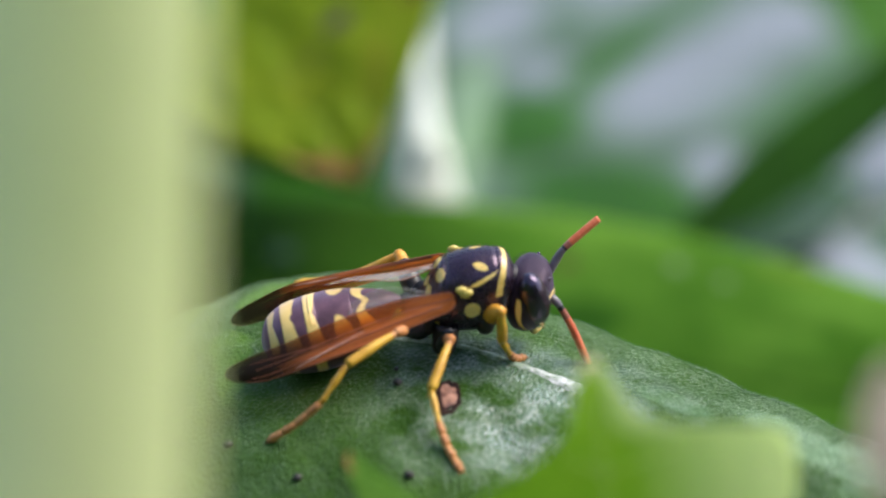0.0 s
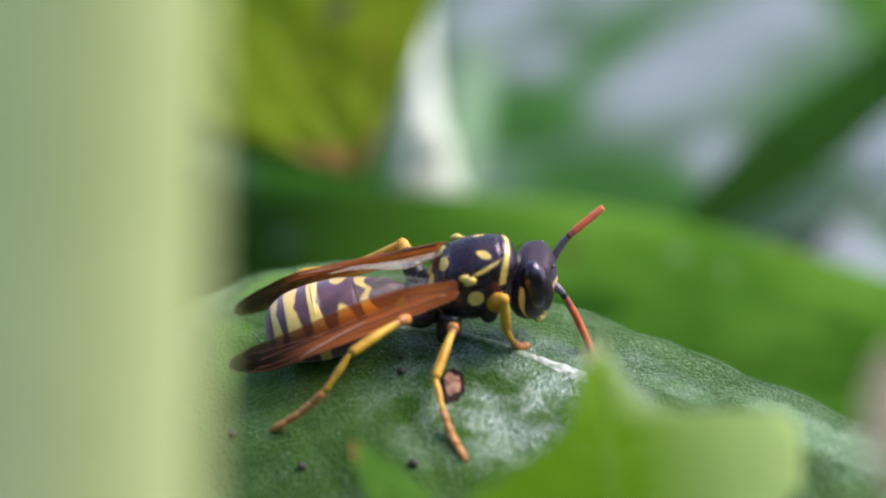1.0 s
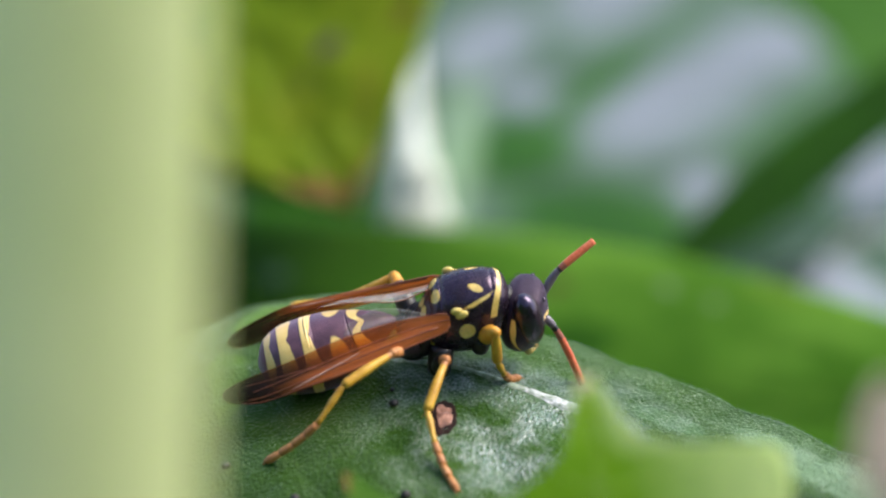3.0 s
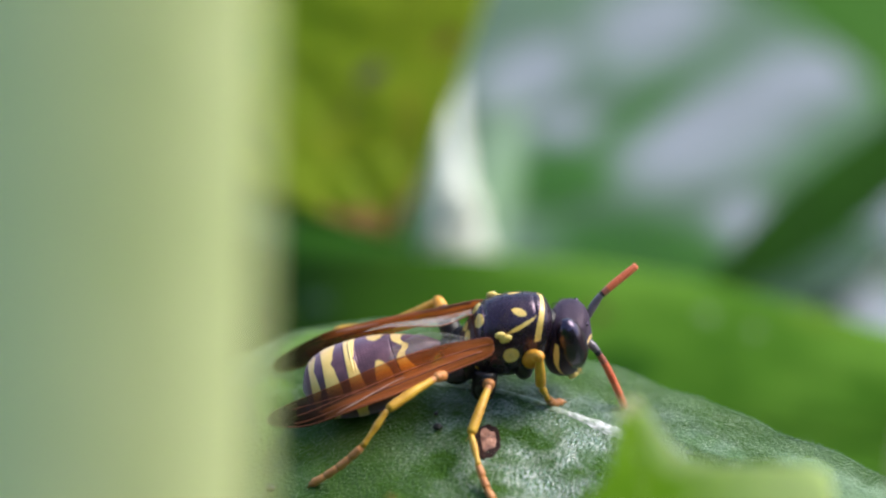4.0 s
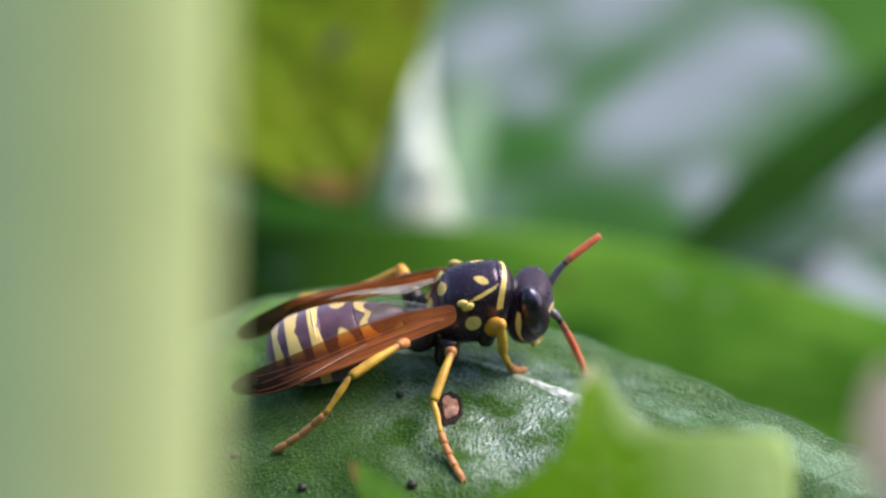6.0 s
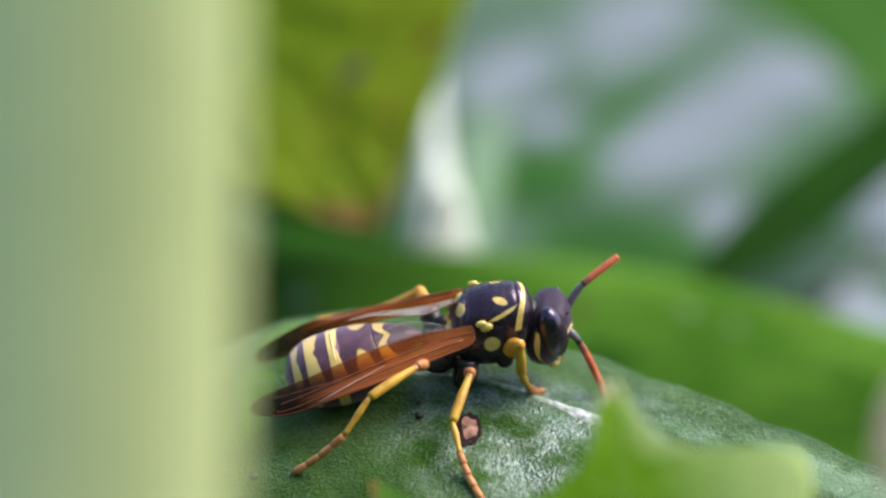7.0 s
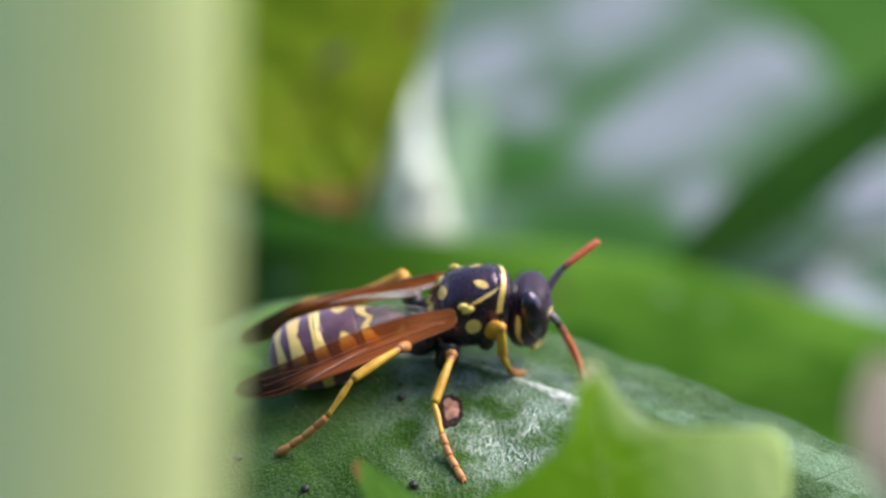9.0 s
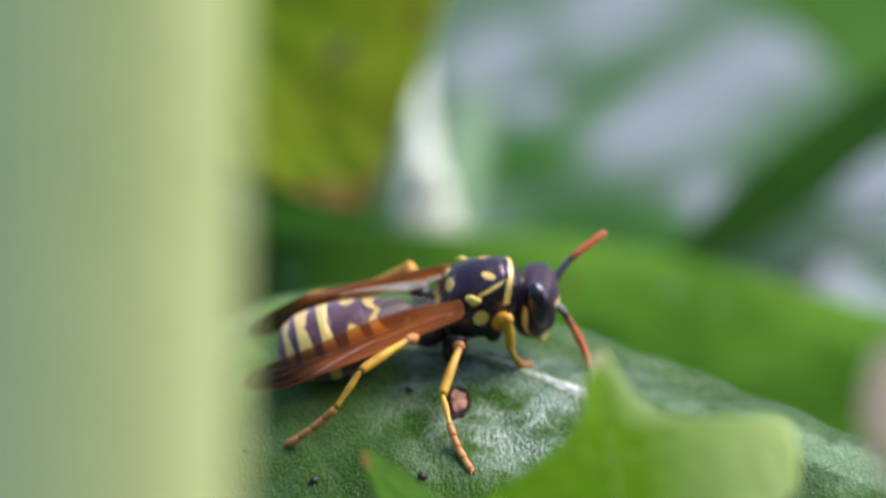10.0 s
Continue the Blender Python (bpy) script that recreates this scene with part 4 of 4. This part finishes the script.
def wasp_leg(root, joints, thick=1.15, tan=0.22, coxa=0.75, knee_mat=None, sag=-0.2):
    """Joints: hip, knee, ankle, end of the long foot joint, then the foot to the claw."""
    bm = bmesh.new()
    hip, knee, ankle, heel, *foot = [Vector(j) for j in joints]
    tube(bm, curve([hip + Vector((0.25, -0.25 * math.copysign(1, hip.y), coxa)), hip + Vector((0.1, 0, 0.3)), hip, hip + Vector((-0.1, 0.1 * math.copysign(1, hip.y), -0.22))], 12),
         [0.52, 0.53, 0.54, 0.54, 0.53, 0.52, 0.50, 0.48, 0.45, 0.42, 0.38, 0.30, 0.15], 14)
    leg = part("leg", bm, M_BLACK, root)
    bm = bmesh.new()
    mid = hip.lerp(knee, 0.5) + Vector((0, 0, 0.12))
    pts = curve([hip, mid, knee], 16)
    tube(bm, pts, [thick * (0.20 + 0.13 * math.sin(math.pi * min(1, i / 16 + 0.1))) for i in range(17)], 12)
    for fc in bm.faces:
        c = fc.calc_center_median()
        fc.material_index = 1 if (c - knee).length < tan * (hip - knee).length else 0
    part("femur", bm, [M_BLACK, knee_mat or M_FOOT], leg)
    bm = bmesh.new()
    ball(bm, knee, (0.175 * thick,) * 3, 12, 8)
    pts = curve([knee, knee.lerp(ankle, 0.5) + Vector((0, 0, 0.05 if hip.y < 0 else sag)), ankle], 16)
    tube(bm, pts, [thick * (0.12 + 0.065 * min(1, i / 9)) * (0.8 if i == 16 else 1) for i in range(17)], 12)
    for fc in bm.faces:
        if (fc.calc_center_median() - knee).length < 0.16 * (ankle - knee).length:
            fc.material_index = 1
    part("tibia", bm, [M_LEG, knee_mat or M_FOOT], leg)
    bm = bmesh.new()
    for side in (-1, 1):
        e = ankle + (ankle - knee).normalized() * 0.38 + Vector((0.10 * side, 0.05, -0.03))
        tube(bm, [ankle, e], [0.035, 0.008], 6)
    part("spur", bm, M_FOOT, leg)
    bm = bmesh.new()
    tube(bm, curve([ankle, heel], 8), [thick * (0.115 - 0.02 * math.cos(i)) for i in range(9)], 10)
    part("basitarsus", bm, M_LEG, leg)
    line = curve([heel] + foot, 40)
    for n in range(4):
        a, b = line[n * 10], line[n * 10 + 10]
        bm = bmesh.new()
        w = 0.135 * thick
        tube(bm, [a, a.lerp(b, 0.3), a.lerp(b, 0.8), a.lerp(b, 0.98)], [w * 0.90, w * 1.0, w * 1.14, w * 1.0], 10)
        for fc in bm.faces:
            if (fc.calc_center_median() - a).length < 0.2 * (b - a).length:
                fc.material_index = 1
        part("tarsal_joint", bm, [M_FOOT, M_RUST], leg)
    bm = bmesh.new()
    end = line[-1]
    d = (line[-1] - line[-4]).normalized()
    ball(bm, end, (0.14, 0.14, 0.12), 10, 8)
    sd2 = d.cross(Vector((0, 0, 1))).normalized()
    for s in (-1, 1):
        tube(bm, curve([end, end + d * 0.16 + sd2 * s * 0.08 + Vector((0, 0, 0.05)), end + d * 0.26 + sd2 * s * 0.1 + Vector((0, 0, -0.06))], 6), [0.05 - 0.006 * i for i in range(7)], 6)
    part("claw", bm, M_FOOT, leg)
    return leg


def wing(root, upper, lower, label):
    """A folded wing between its two long edges, with veins."""
    up, lo = curve(upper, 60), curve(lower, 60)

    def f(u, v):
        i = min(int(u * 60), 59)
        a = up[i].lerp(up[i + 1], u * 60 - i)
        b = lo[i].lerp(lo[i + 1], u * 60 - i)
        if u < 0.03:                                           # rounded root
            c = a.lerp(b, 0.5)
            k = 0.5 + 0.5 * math.sqrt(max(0.0, 1 - (1 - u / 0.03) ** 2))
            a, b = c.lerp(a, k), c.lerp(b, k)
        if u > 0.93:                                           # rounded tip
            k = math.sqrt(max(0.0, 1 - ((u - 0.93) / 0.07) ** 2))
            c = a.lerp(b, 0.5)
            a, b = c.lerp(a, 0.08 + 0.92 * k), c.lerp(b, 0.08 + 0.92 * k)
        n = Vector((0, -0.45, 0.9)) if a.y < 0 else Vector((0, 0.45, 0.9))
        return a.lerp(b, v) + n * (0.10 * math.sin(math.pi * v) + 0.03 * math.sin(v * 9 + 1 + 2 * u) * (1 - u * 0.6))

    bm = bmesh.new()
    slab(bm, f, 90, 28, 0.02)
    w = part("wing", bm, M_WING, root, label)
    for v0, v1, e0, e1, r in ((0.02, 0.02, 0.0, 0.45, 0.035), (0.97, 0.95, 0.0, 0.9, 0.055), (0.38, 0.55, 0.0, 0.8, 0.04), (0.66, 0.82, 0.05, 0.85, 0.055),
                              (0.5, 0.25, 0.5, 0.8, 0.022), (0.72, 0.42, 0.42, 0.62, 0.02)):
        bm = bmesh.new()
        tube(bm, [f(e0 + (e1 - e0) * i / 30, v0 + (v1 - v0) * i / 30) for i in range(31)], [0.7 * r * (1 - 0.6 * i / 30) for i in range(31)], 6)
        part("wing_vein", bm, M_WVEIN, w)
    # a highlight along the wing, added as a pale tube
    bm = bmesh.new()
    tube(bm, [f(0.36 + 0.30 * i / 30, 0.60 + 0.30 * i / 30) for i in range(31)], [0.012 + 0.028 * math.sin(math.pi * i / 30) for i in range(31)], 6)
    part("wing_vein", bm, M_WGLINT, w, "highlight streak added as a pale vein")
    return w


def hind_wing(root, upper, lower):
    """The clear hind wing that shows beside the folded fore wing."""
    up, lo = curve(upper, 40), curve(lower, 40)

    def f(u, v):
        i = min(int(u * 40), 39)
        return up[i].lerp(up[i + 1], u * 40 - i).lerp(lo[i].lerp(lo[i + 1], u * 40 - i), v) + Vector((0, 0, 0.04 * math.sin(v * 9)))

    bm = bmesh.new()
    slab(bm, f, 40, 16, 0.012)
    w = part("hind_wing", bm, M_CLEAR, root, "clear milky hind wing")
    for v in (0.97,):
        bm = bmesh.new()
        tube(bm, [f(i / 30, v) for i in range(31)], [0.03 - 0.018 * i / 30 for i in range(31)], 6)
        part("wing_vein", bm, M_WVEIN, w)


def antenna(root, pts, split):
    """Dark shaft, short hinge, then ringed orange joints."""
    bm = bmesh.new()
    line = curve(pts, 60)
    k = int(60 * split)
    tube(bm, line[:k + 1], [0.14 + 0.045 * math.sin(math.pi * i / k) for i in range(k + 1)], 10)
    a = part("antenna", bm, M_SCAPE, root)
    n = 11
    for q in range(n):
        i0, i1 = k + (60 - k) * q / n, k + (60 - k) * (q + 1) / n
        def pt(i):
            j = min(int(i), 59)
            return line[j].lerp(line[j + 1], i - j)
        w = 0.148 + 0.020 * math.sin(math.pi * q / n)
        bm = bmesh.new()
        p0, p1 = pt(i0), pt(i1)
        tube(bm, [p0, p0.lerp(p1, 0.15), p0.lerp(p1, 0.85), p1], [w * 0.99, w, w * 1.005, w * (0.99 if q < n - 1 else 0.6)], 10)
        part("antenna_joint", bm, M_ANT if q > 2 else M_ANTBASE if q else M_BLACK, a)
    return a


HEAD_C = Vector((2.86, 0, -1.57))
HEAD_R = (0.97, 1.58, 1.50)


def head_point(u, v):
    """Flattened head with full cheeks: u from crown to jaw, v round it from the face."""
    th, a = math.pi * u, 2 * math.pi * v
    r = math.sin(th) ** 0.5
    ca, sa = math.cos(a), math.sin(a)
    x = HEAD_R[0] * r * math.copysign(abs(ca) ** (0.8 if ca < 0 else 1.0), ca)
    y = HEAD_R[1] * r * math.copysign(abs(sa) ** 0.9, sa)
    z = HEAD_R[2] * math.cos(th)
    y *= 1 - 0.20 * max(0, -z / HEAD_R[2]) ** 2
    x += 0.10 * math.exp(-((y / 0.35) ** 2 + ((z - 0.2) / 0.5) ** 2)) * (1 if ca > 0 else 0)
    p = Vector((x, y, z))
    p.rotate(Euler((0, radians(8), 0)))
    return HEAD_C + p


def head_marks(u, v, p):
    x, y, z = p - HEAD_C
    ay = abs(y)
    m = -1.0
    if x > 0.15:
        m = max(m, spot((ay, z), (0.0, -0.75), (0.72, 0.52)))                                # face shield
        m = max(m, spot((ay, z), (0.35, 0.33), (0.40, 0.14), 10))                            # brow
        m = max(m, spot((ay, z), (0.62, 0.10), (0.10, 0.35), 10))                            # inner edge of the eye
    if ay > 0.6 and z < 1.4:
        back = -0.33 + 0.36 * max(0.0, -z - 0.1) ** 1.6
        m = max(m, min((0.14 - 0.10 * abs(z - 0.2) - abs(x - back)) * 6, (0.75 - z) * 2, (z + 1.38) * 2))    # stripe behind the eye
    return m


def simple_eye_place(y):
    """On the crown of the head, a little before its top."""
    return head_point(0.19, (0.22 if y > 0 else 0.84) if y else 0.96)


def body_hair(root):
    """Fine grey down on thorax and head."""
    rnd = random.Random(9)
    verts, faces = [], []
    for k in range(5200):
        u, v = rnd.uniform(0.04, 0.96), rnd.random()
        f = thorax_point if k % 3 else head_point
        b, c, d = f(u, v), f(min(u + 0.01, 1), v), f(u, v + 0.01)
        nrm = (c - b).cross(d - b)
        if nrm.length < 1e-9:
            continue
        nrm.normalize()
        mid = HEAD_C if f is head_point else Vector((b.x, 0, -1.0))
        if nrm.dot(b - mid) < 0:
            nrm = -nrm
        d = (nrm + Vector((rnd.gauss(-0.3, 0.3), rnd.gauss(0, 0.3), rnd.gauss(0, 0.3)))).normalized()
        s = d.orthogonal().normalized() * 0.006
        q = d.cross(s)
        i = len(verts)
        verts += [b + s, b - s * 0.5 + q * 0.87, b - s * 0.5 - q * 0.87, b + d * rnd.uniform(0.05, 0.13)]
        faces += [(i, i + 1, i + 3), (i + 1, i + 2, i + 3), (i + 2, i, i + 3)]
    me = bpy.data.meshes.new("body_hair")
    me.from_pydata([v * MM for v in verts], [], faces)
    me.materials.append(M_DOWN)
    ob = new("body_hair", me)
    ob.parent = root
    tagged(ob, "fine grey body hair", kind="stuff")


def wasp():
    root = thing("paper_wasp", WASP)
    bm = bmesh.new()
    grid_mesh(bm, thorax_point, 170, 160, closed_v=True, caps=True, mark=thorax_marks)
    part("thorax", bm, M_SHELL, root, "black thorax with yellow bars and spots")
    bm = bmesh.new()
    tube(bm, curve([(1.9, 0, -0.7), (2.25, 0, -0.85), (2.6, 0, -1.0)], 8), [0.75, 0.72, 0.7, 0.68, 0.68, 0.7, 0.72, 0.75, 0.8], 14)
    part("neck", bm, M_BLACK, root)
    bm = bmesh.new()
    grid_mesh(bm, head_point, 110, 140, closed_v=True, mark=head_marks)
    head = part("head", bm, M_HEAD, root, "black head with yellow face markings")
    for s in (-1, 1):
        bm = bmesh.new()
        e = Euler((0, radians(-13), radians(s * -12)))
        ball(bm, (3.14, s * (0.97 if s < 0 else 0.82), -1.04 if s < 0 else -1.45), (0.66, 0.74, 1.32 if s < 0 else 1.22), 36, 24, m=e.to_matrix().to_4x4())
        part("compound_eye", bm, M_EYE, head, "large glossy black compound eye")
        bm = bmesh.new()
        tube(bm, curve([(3.1, s * 0.65, -2.9), (3.2, s * 0.5, -3.25), (3.4, s * 0.08, -3.4)], 10), [0.22 - 0.014 * i for i in range(11)], 10, flat=0.6)
        part("jaw", bm, [M_JAW], head, "yellow jaw")
    for y in (-0.22, 0.22, 0):
        bm = bmesh.new()
        ball(bm, simple_eye_place(y), (0.10, 0.10, 0.08), 12, 8)
        part("simple_eye", bm, M_EYE, head)
    turn = Matrix.Translation(HEAD_C) @ Matrix.Rotation(radians(-12), 4, 'Z') @ Matrix.Translation(-HEAD_C)
    back = turn.inverted()
    body_hair(root)
    antenna(head, [back @ Vector(q) for q in ((3.66, -0.42, -1.42), (4.10, -0.75, -1.84), (4.65, -1.10, -2.93), (5.25, -1.60, -4.45))], 0.33)
    antenna(head, [back @ Vector(q) for q in ((3.72, 0.42, -1.05), (4.15, 0.80, -0.44), (4.61, 1.00, 0.05), (6.03, 1.60, 0.92))], 0.60)
    turn.translation *= MM
    head.matrix_basis = turn
    for s in (-1, 1):
        bm = bmesh.new()
        y = 1.54 if s < 0 else 1.44
        z = 0.0 if s < 0 else -0.14
        ball(bm, (0.02, s * y, -0.08 + z), (0.29, 0.14, 0.19), 16, 10, m=Euler((0, radians(-24), 0)).to_matrix().to_4x4())
        ball(bm, (-0.20, s * (y - 0.02), 0.11 + z), (0.25, 0.13, 0.18), 16, 10)
        part("wing_scale", bm, M_GOLD, root, "yellow wing-root scale")
    for s in (-1, 1):
        bm = bmesh.new()
        ball(bm, (0.85, s * 1.30, -2.05), (0.40, 0.36, 0.46), 18, 12)
        part("coxa", bm, M_BLACK, root)
        bm = bmesh.new()
        ball(bm, (-2.05, s * 0.95, -2.35), (0.62, 0.40, 0.42), 18, 12, m=Euler((0, radians(14), 0)).to_matrix().to_4x4())
        part("coxa", bm, M_BLACK, root)
    for k in range(6):
        abdomen_ring(k, root)
    wing(root, [(-0.52, -1.50, 0.08), (-2.60, -1.30, -0.34), (-5.05, -1.36, -1.02), (-7.45, -1.60, -1.90), (-9.40, -1.90, -2.45), (-10.30, -2.10, -2.80)],
         [(-0.46, -1.74, -0.72), (-2.70, -2.40, -1.10), (-4.70, -2.80, -1.60), (-6.66, -2.90, -2.22), (-8.59, -2.80, -2.98), (-10.20, -2.40, -3.20)], "amber-brown folded wing with dark tip")
    wing(root, [(-0.6, 1.25, -0.75), (-2.46, 1.3, -1.18), (-4.39, 1.4, -1.72), (-5.84, 1.6, -2.40), (-7.05, 1.9, -3.12), (-8.26, 2.2, -3.85), (-9.60, 2.5, -4.40)],
         [(-0.45, 1.35, -0.10), (-2.45, 1.6, -0.62), (-4.38, 1.95, -1.18), (-6.05, 2.2, -1.70), (-7.25, 2.4, -2.15), (-8.47, 2.6, -2.95), (-9.72, 2.7, -3.82)], "amber-brown folded wing with dark tip")
    hind_wing(root, [(-0.9, 1.15, -0.45), (-2.7, 1.25, -0.88), (-4.6, 1.30, -1.05), (-5.8, 1.5, -1.6)], [(-1.25, 0.0, 0.12), (-2.5, -0.1, -0.30), (-3.9, 0.1, -0.36), (-5.4, 0.7, -0.75)])
    hind_wing(root, [(-1.5, -1.25, -0.10), (-2.5, -1.0, 0.05), (-3.6, -0.85, 0.02), (-4.8, -0.95, -0.6)], [(-1.5, -1.4, -0.2), (-2.6, -1.3, -0.40), (-4.0, -1.3, -0.76), (-5.0, -1.3, -1.08)])
    # near side, then far side: hind, middle, front
    wasp_leg(root, [(-1.75, -0.9, -2.35), (-3.00, -2.60, -0.99), (-5.27, -4.00, -1.35), (-6.48, -4.90, -2.56), (-7.5, -4.9, -3.6), (-8.60, -4.75, -4.50)])
    wasp_leg(root, [(-1.02, -1.5, -3.05), (-0.78, -2.60, -1.59), (-1.84, -4.70, -2.47), (-1.69, -6.10, -3.07), (-1.46, -7.0, -3.55), (-1.05, -8.15, -3.90)], coxa=1.1)
    wasp_leg(root, [(0.95, -0.9, -2.1), (1.37, -2.20, -0.62), (1.47, -2.10, -2.34), (1.80, -1.90, -3.24), (2.1, -1.6, -3.8), (2.46, -1.39, -3.95)], 1.25, tan=0.62, knee_mat=M_AMBER)
    wasp_leg(root, [(-1.75, 0.9, -2.35), (-2.35, 2.90, -1.34), (-6.75, 3.9, -3.44), (-7.2, 4.3, -4.6), (-8.0, 4.6, -5.3), (-8.6, 5.0, -6.0)], 1.4, knee_mat=M_AMBER, sag=-0.45)
    wasp_leg(root, [(-0.85, 0.6, -2.6), (-1.1, 1.1, -3.7), (-0.3, 2.4, -3.5), (0.2, 3.2, -3.9), (0.6, 3.8, -4.4), (0.9, 4.3, -4.8)])
    wasp_leg(root, [(0.95, 0.9, -2.1), (1.5, 1.7, -1.7), (2.2, 1.6, -2.9), (2.7, 1.5, -3.7), (3.1, 1.4, -4.1), (3.5, 1.3, -4.35)], 0.9)
    return tagged(root, "black and yellow paper wasp with amber wings, standing on the leaf", "wasp")


THE_WASP = wasp()
FAR_FEELER = [o for o in THE_WASP.children_recursive if o.name.startswith("antenna.") or o.name == "antenna"][1]


# ---- small things on the leaf ----
def wound():
    x0, y0 = 0.40, -3.80
    root = thing("leaf_wound", at(x0, y0, leaf_height(x0, y0)))
    for name, r, lift, mat, amp in (("rim", 0.94, 0.03, M_SCAB, 0.16), ("dry_tissue", 0.57, 0.08, M_WOUND, 0.10)):
        bm = bmesh.new()
        ctr = bm.verts.new((0, 0, lift + 0.06))
        rings = []
        for q in (0.35, 0.7, 0.9, 1.0, 1.05):
            ring = []
            for k in range(36):
                a = 2 * math.pi * k / 36
                rr = r * q * (1 + (0.32 if r > 0.8 else 0.55) * noise.noise(Vector((math.cos(a) * 1.6, math.sin(a) * 1.6, 5 + lift * 40))))
                dx, dy = 0.66 * rr * math.cos(a) - (0.17 if r < 1 else 0), 1.05 * rr * math.sin(a) - (0.12 if r < 1 else 0)
                z = leaf_height(x0 + dx, y0 + dy) - leaf_height(x0, y0) + (lift if q < 1.01 else -0.05) + amp * 0.5 * noise.noise(Vector((dx * 4, dy * 4, 1)))
                ring.append(bm.verts.new((dx, dy, z)))
            rings.append(ring)
        for k in range(36):
            bm.faces.new((ctr, rings[0][k], rings[0][(k + 1) % 36]))
            for a, b in zip(rings, rings[1:]):
                bm.faces.new((a[k], b[k], b[(k + 1) % 36], a[(k + 1) % 36]))
        part(name, bm, mat, root)
    tagged(root, "pinkish dried wound with a black rim in the leaf", "leaf wound")


wound()


def speck(x, y, r):
    bm = bmesh.new()
    res = bmesh.ops.create_icosphere(bm, subdivisions=2, radius=r)
    for v in res["verts"]:
        v.co *= 1 + 0.3 * noise.noise(v.co * 6 + Vector((x, y, 0)))
        v.co.z *= 0.75
    ob = part("dirt_speck", bm, M_SPECK)
    ob.matrix_basis = at(x, y, leaf_height(x, y) + r * 0.45)
    tagged(ob, "tiny black crumb of dirt lying on the leaf", "dirt speck", "dirt on the leaf")


for x, y, r in ((-1.88, -2.89, 0.20), (-5.96, -7.6, 0.20), (-1.34, -8.15, 0.22), (-8.93, -5.2, 0.20), (-1.95, -1.9, 0.11)):
    speck(x, y, r)


# ---- motion ----
def motions():
    """The far feeler sinks a little while the wasp rests."""
    b = Vector((3.72, 0.42, -1.05)) * MM
    rows = []
    for s, lift, swing in ((0.0, -1.2, 1.6), (2.0, 2.2, 0.6), (3.5, 2.2, 0.2), (4.5, 1.2, 0.4), (5.0, 3.0, 1.2), (6.2, 4.0, 0.0), (8.0, 5.4, -0.4), (10.0, 6.0, -1.0)):
        rows.append((s, Matrix.Translation(b) @ pose(0, 0, 0, 0, lift, -swing) @ Matrix.Translation(-b)))
    walk(FAR_FEELER, rows)


motions()
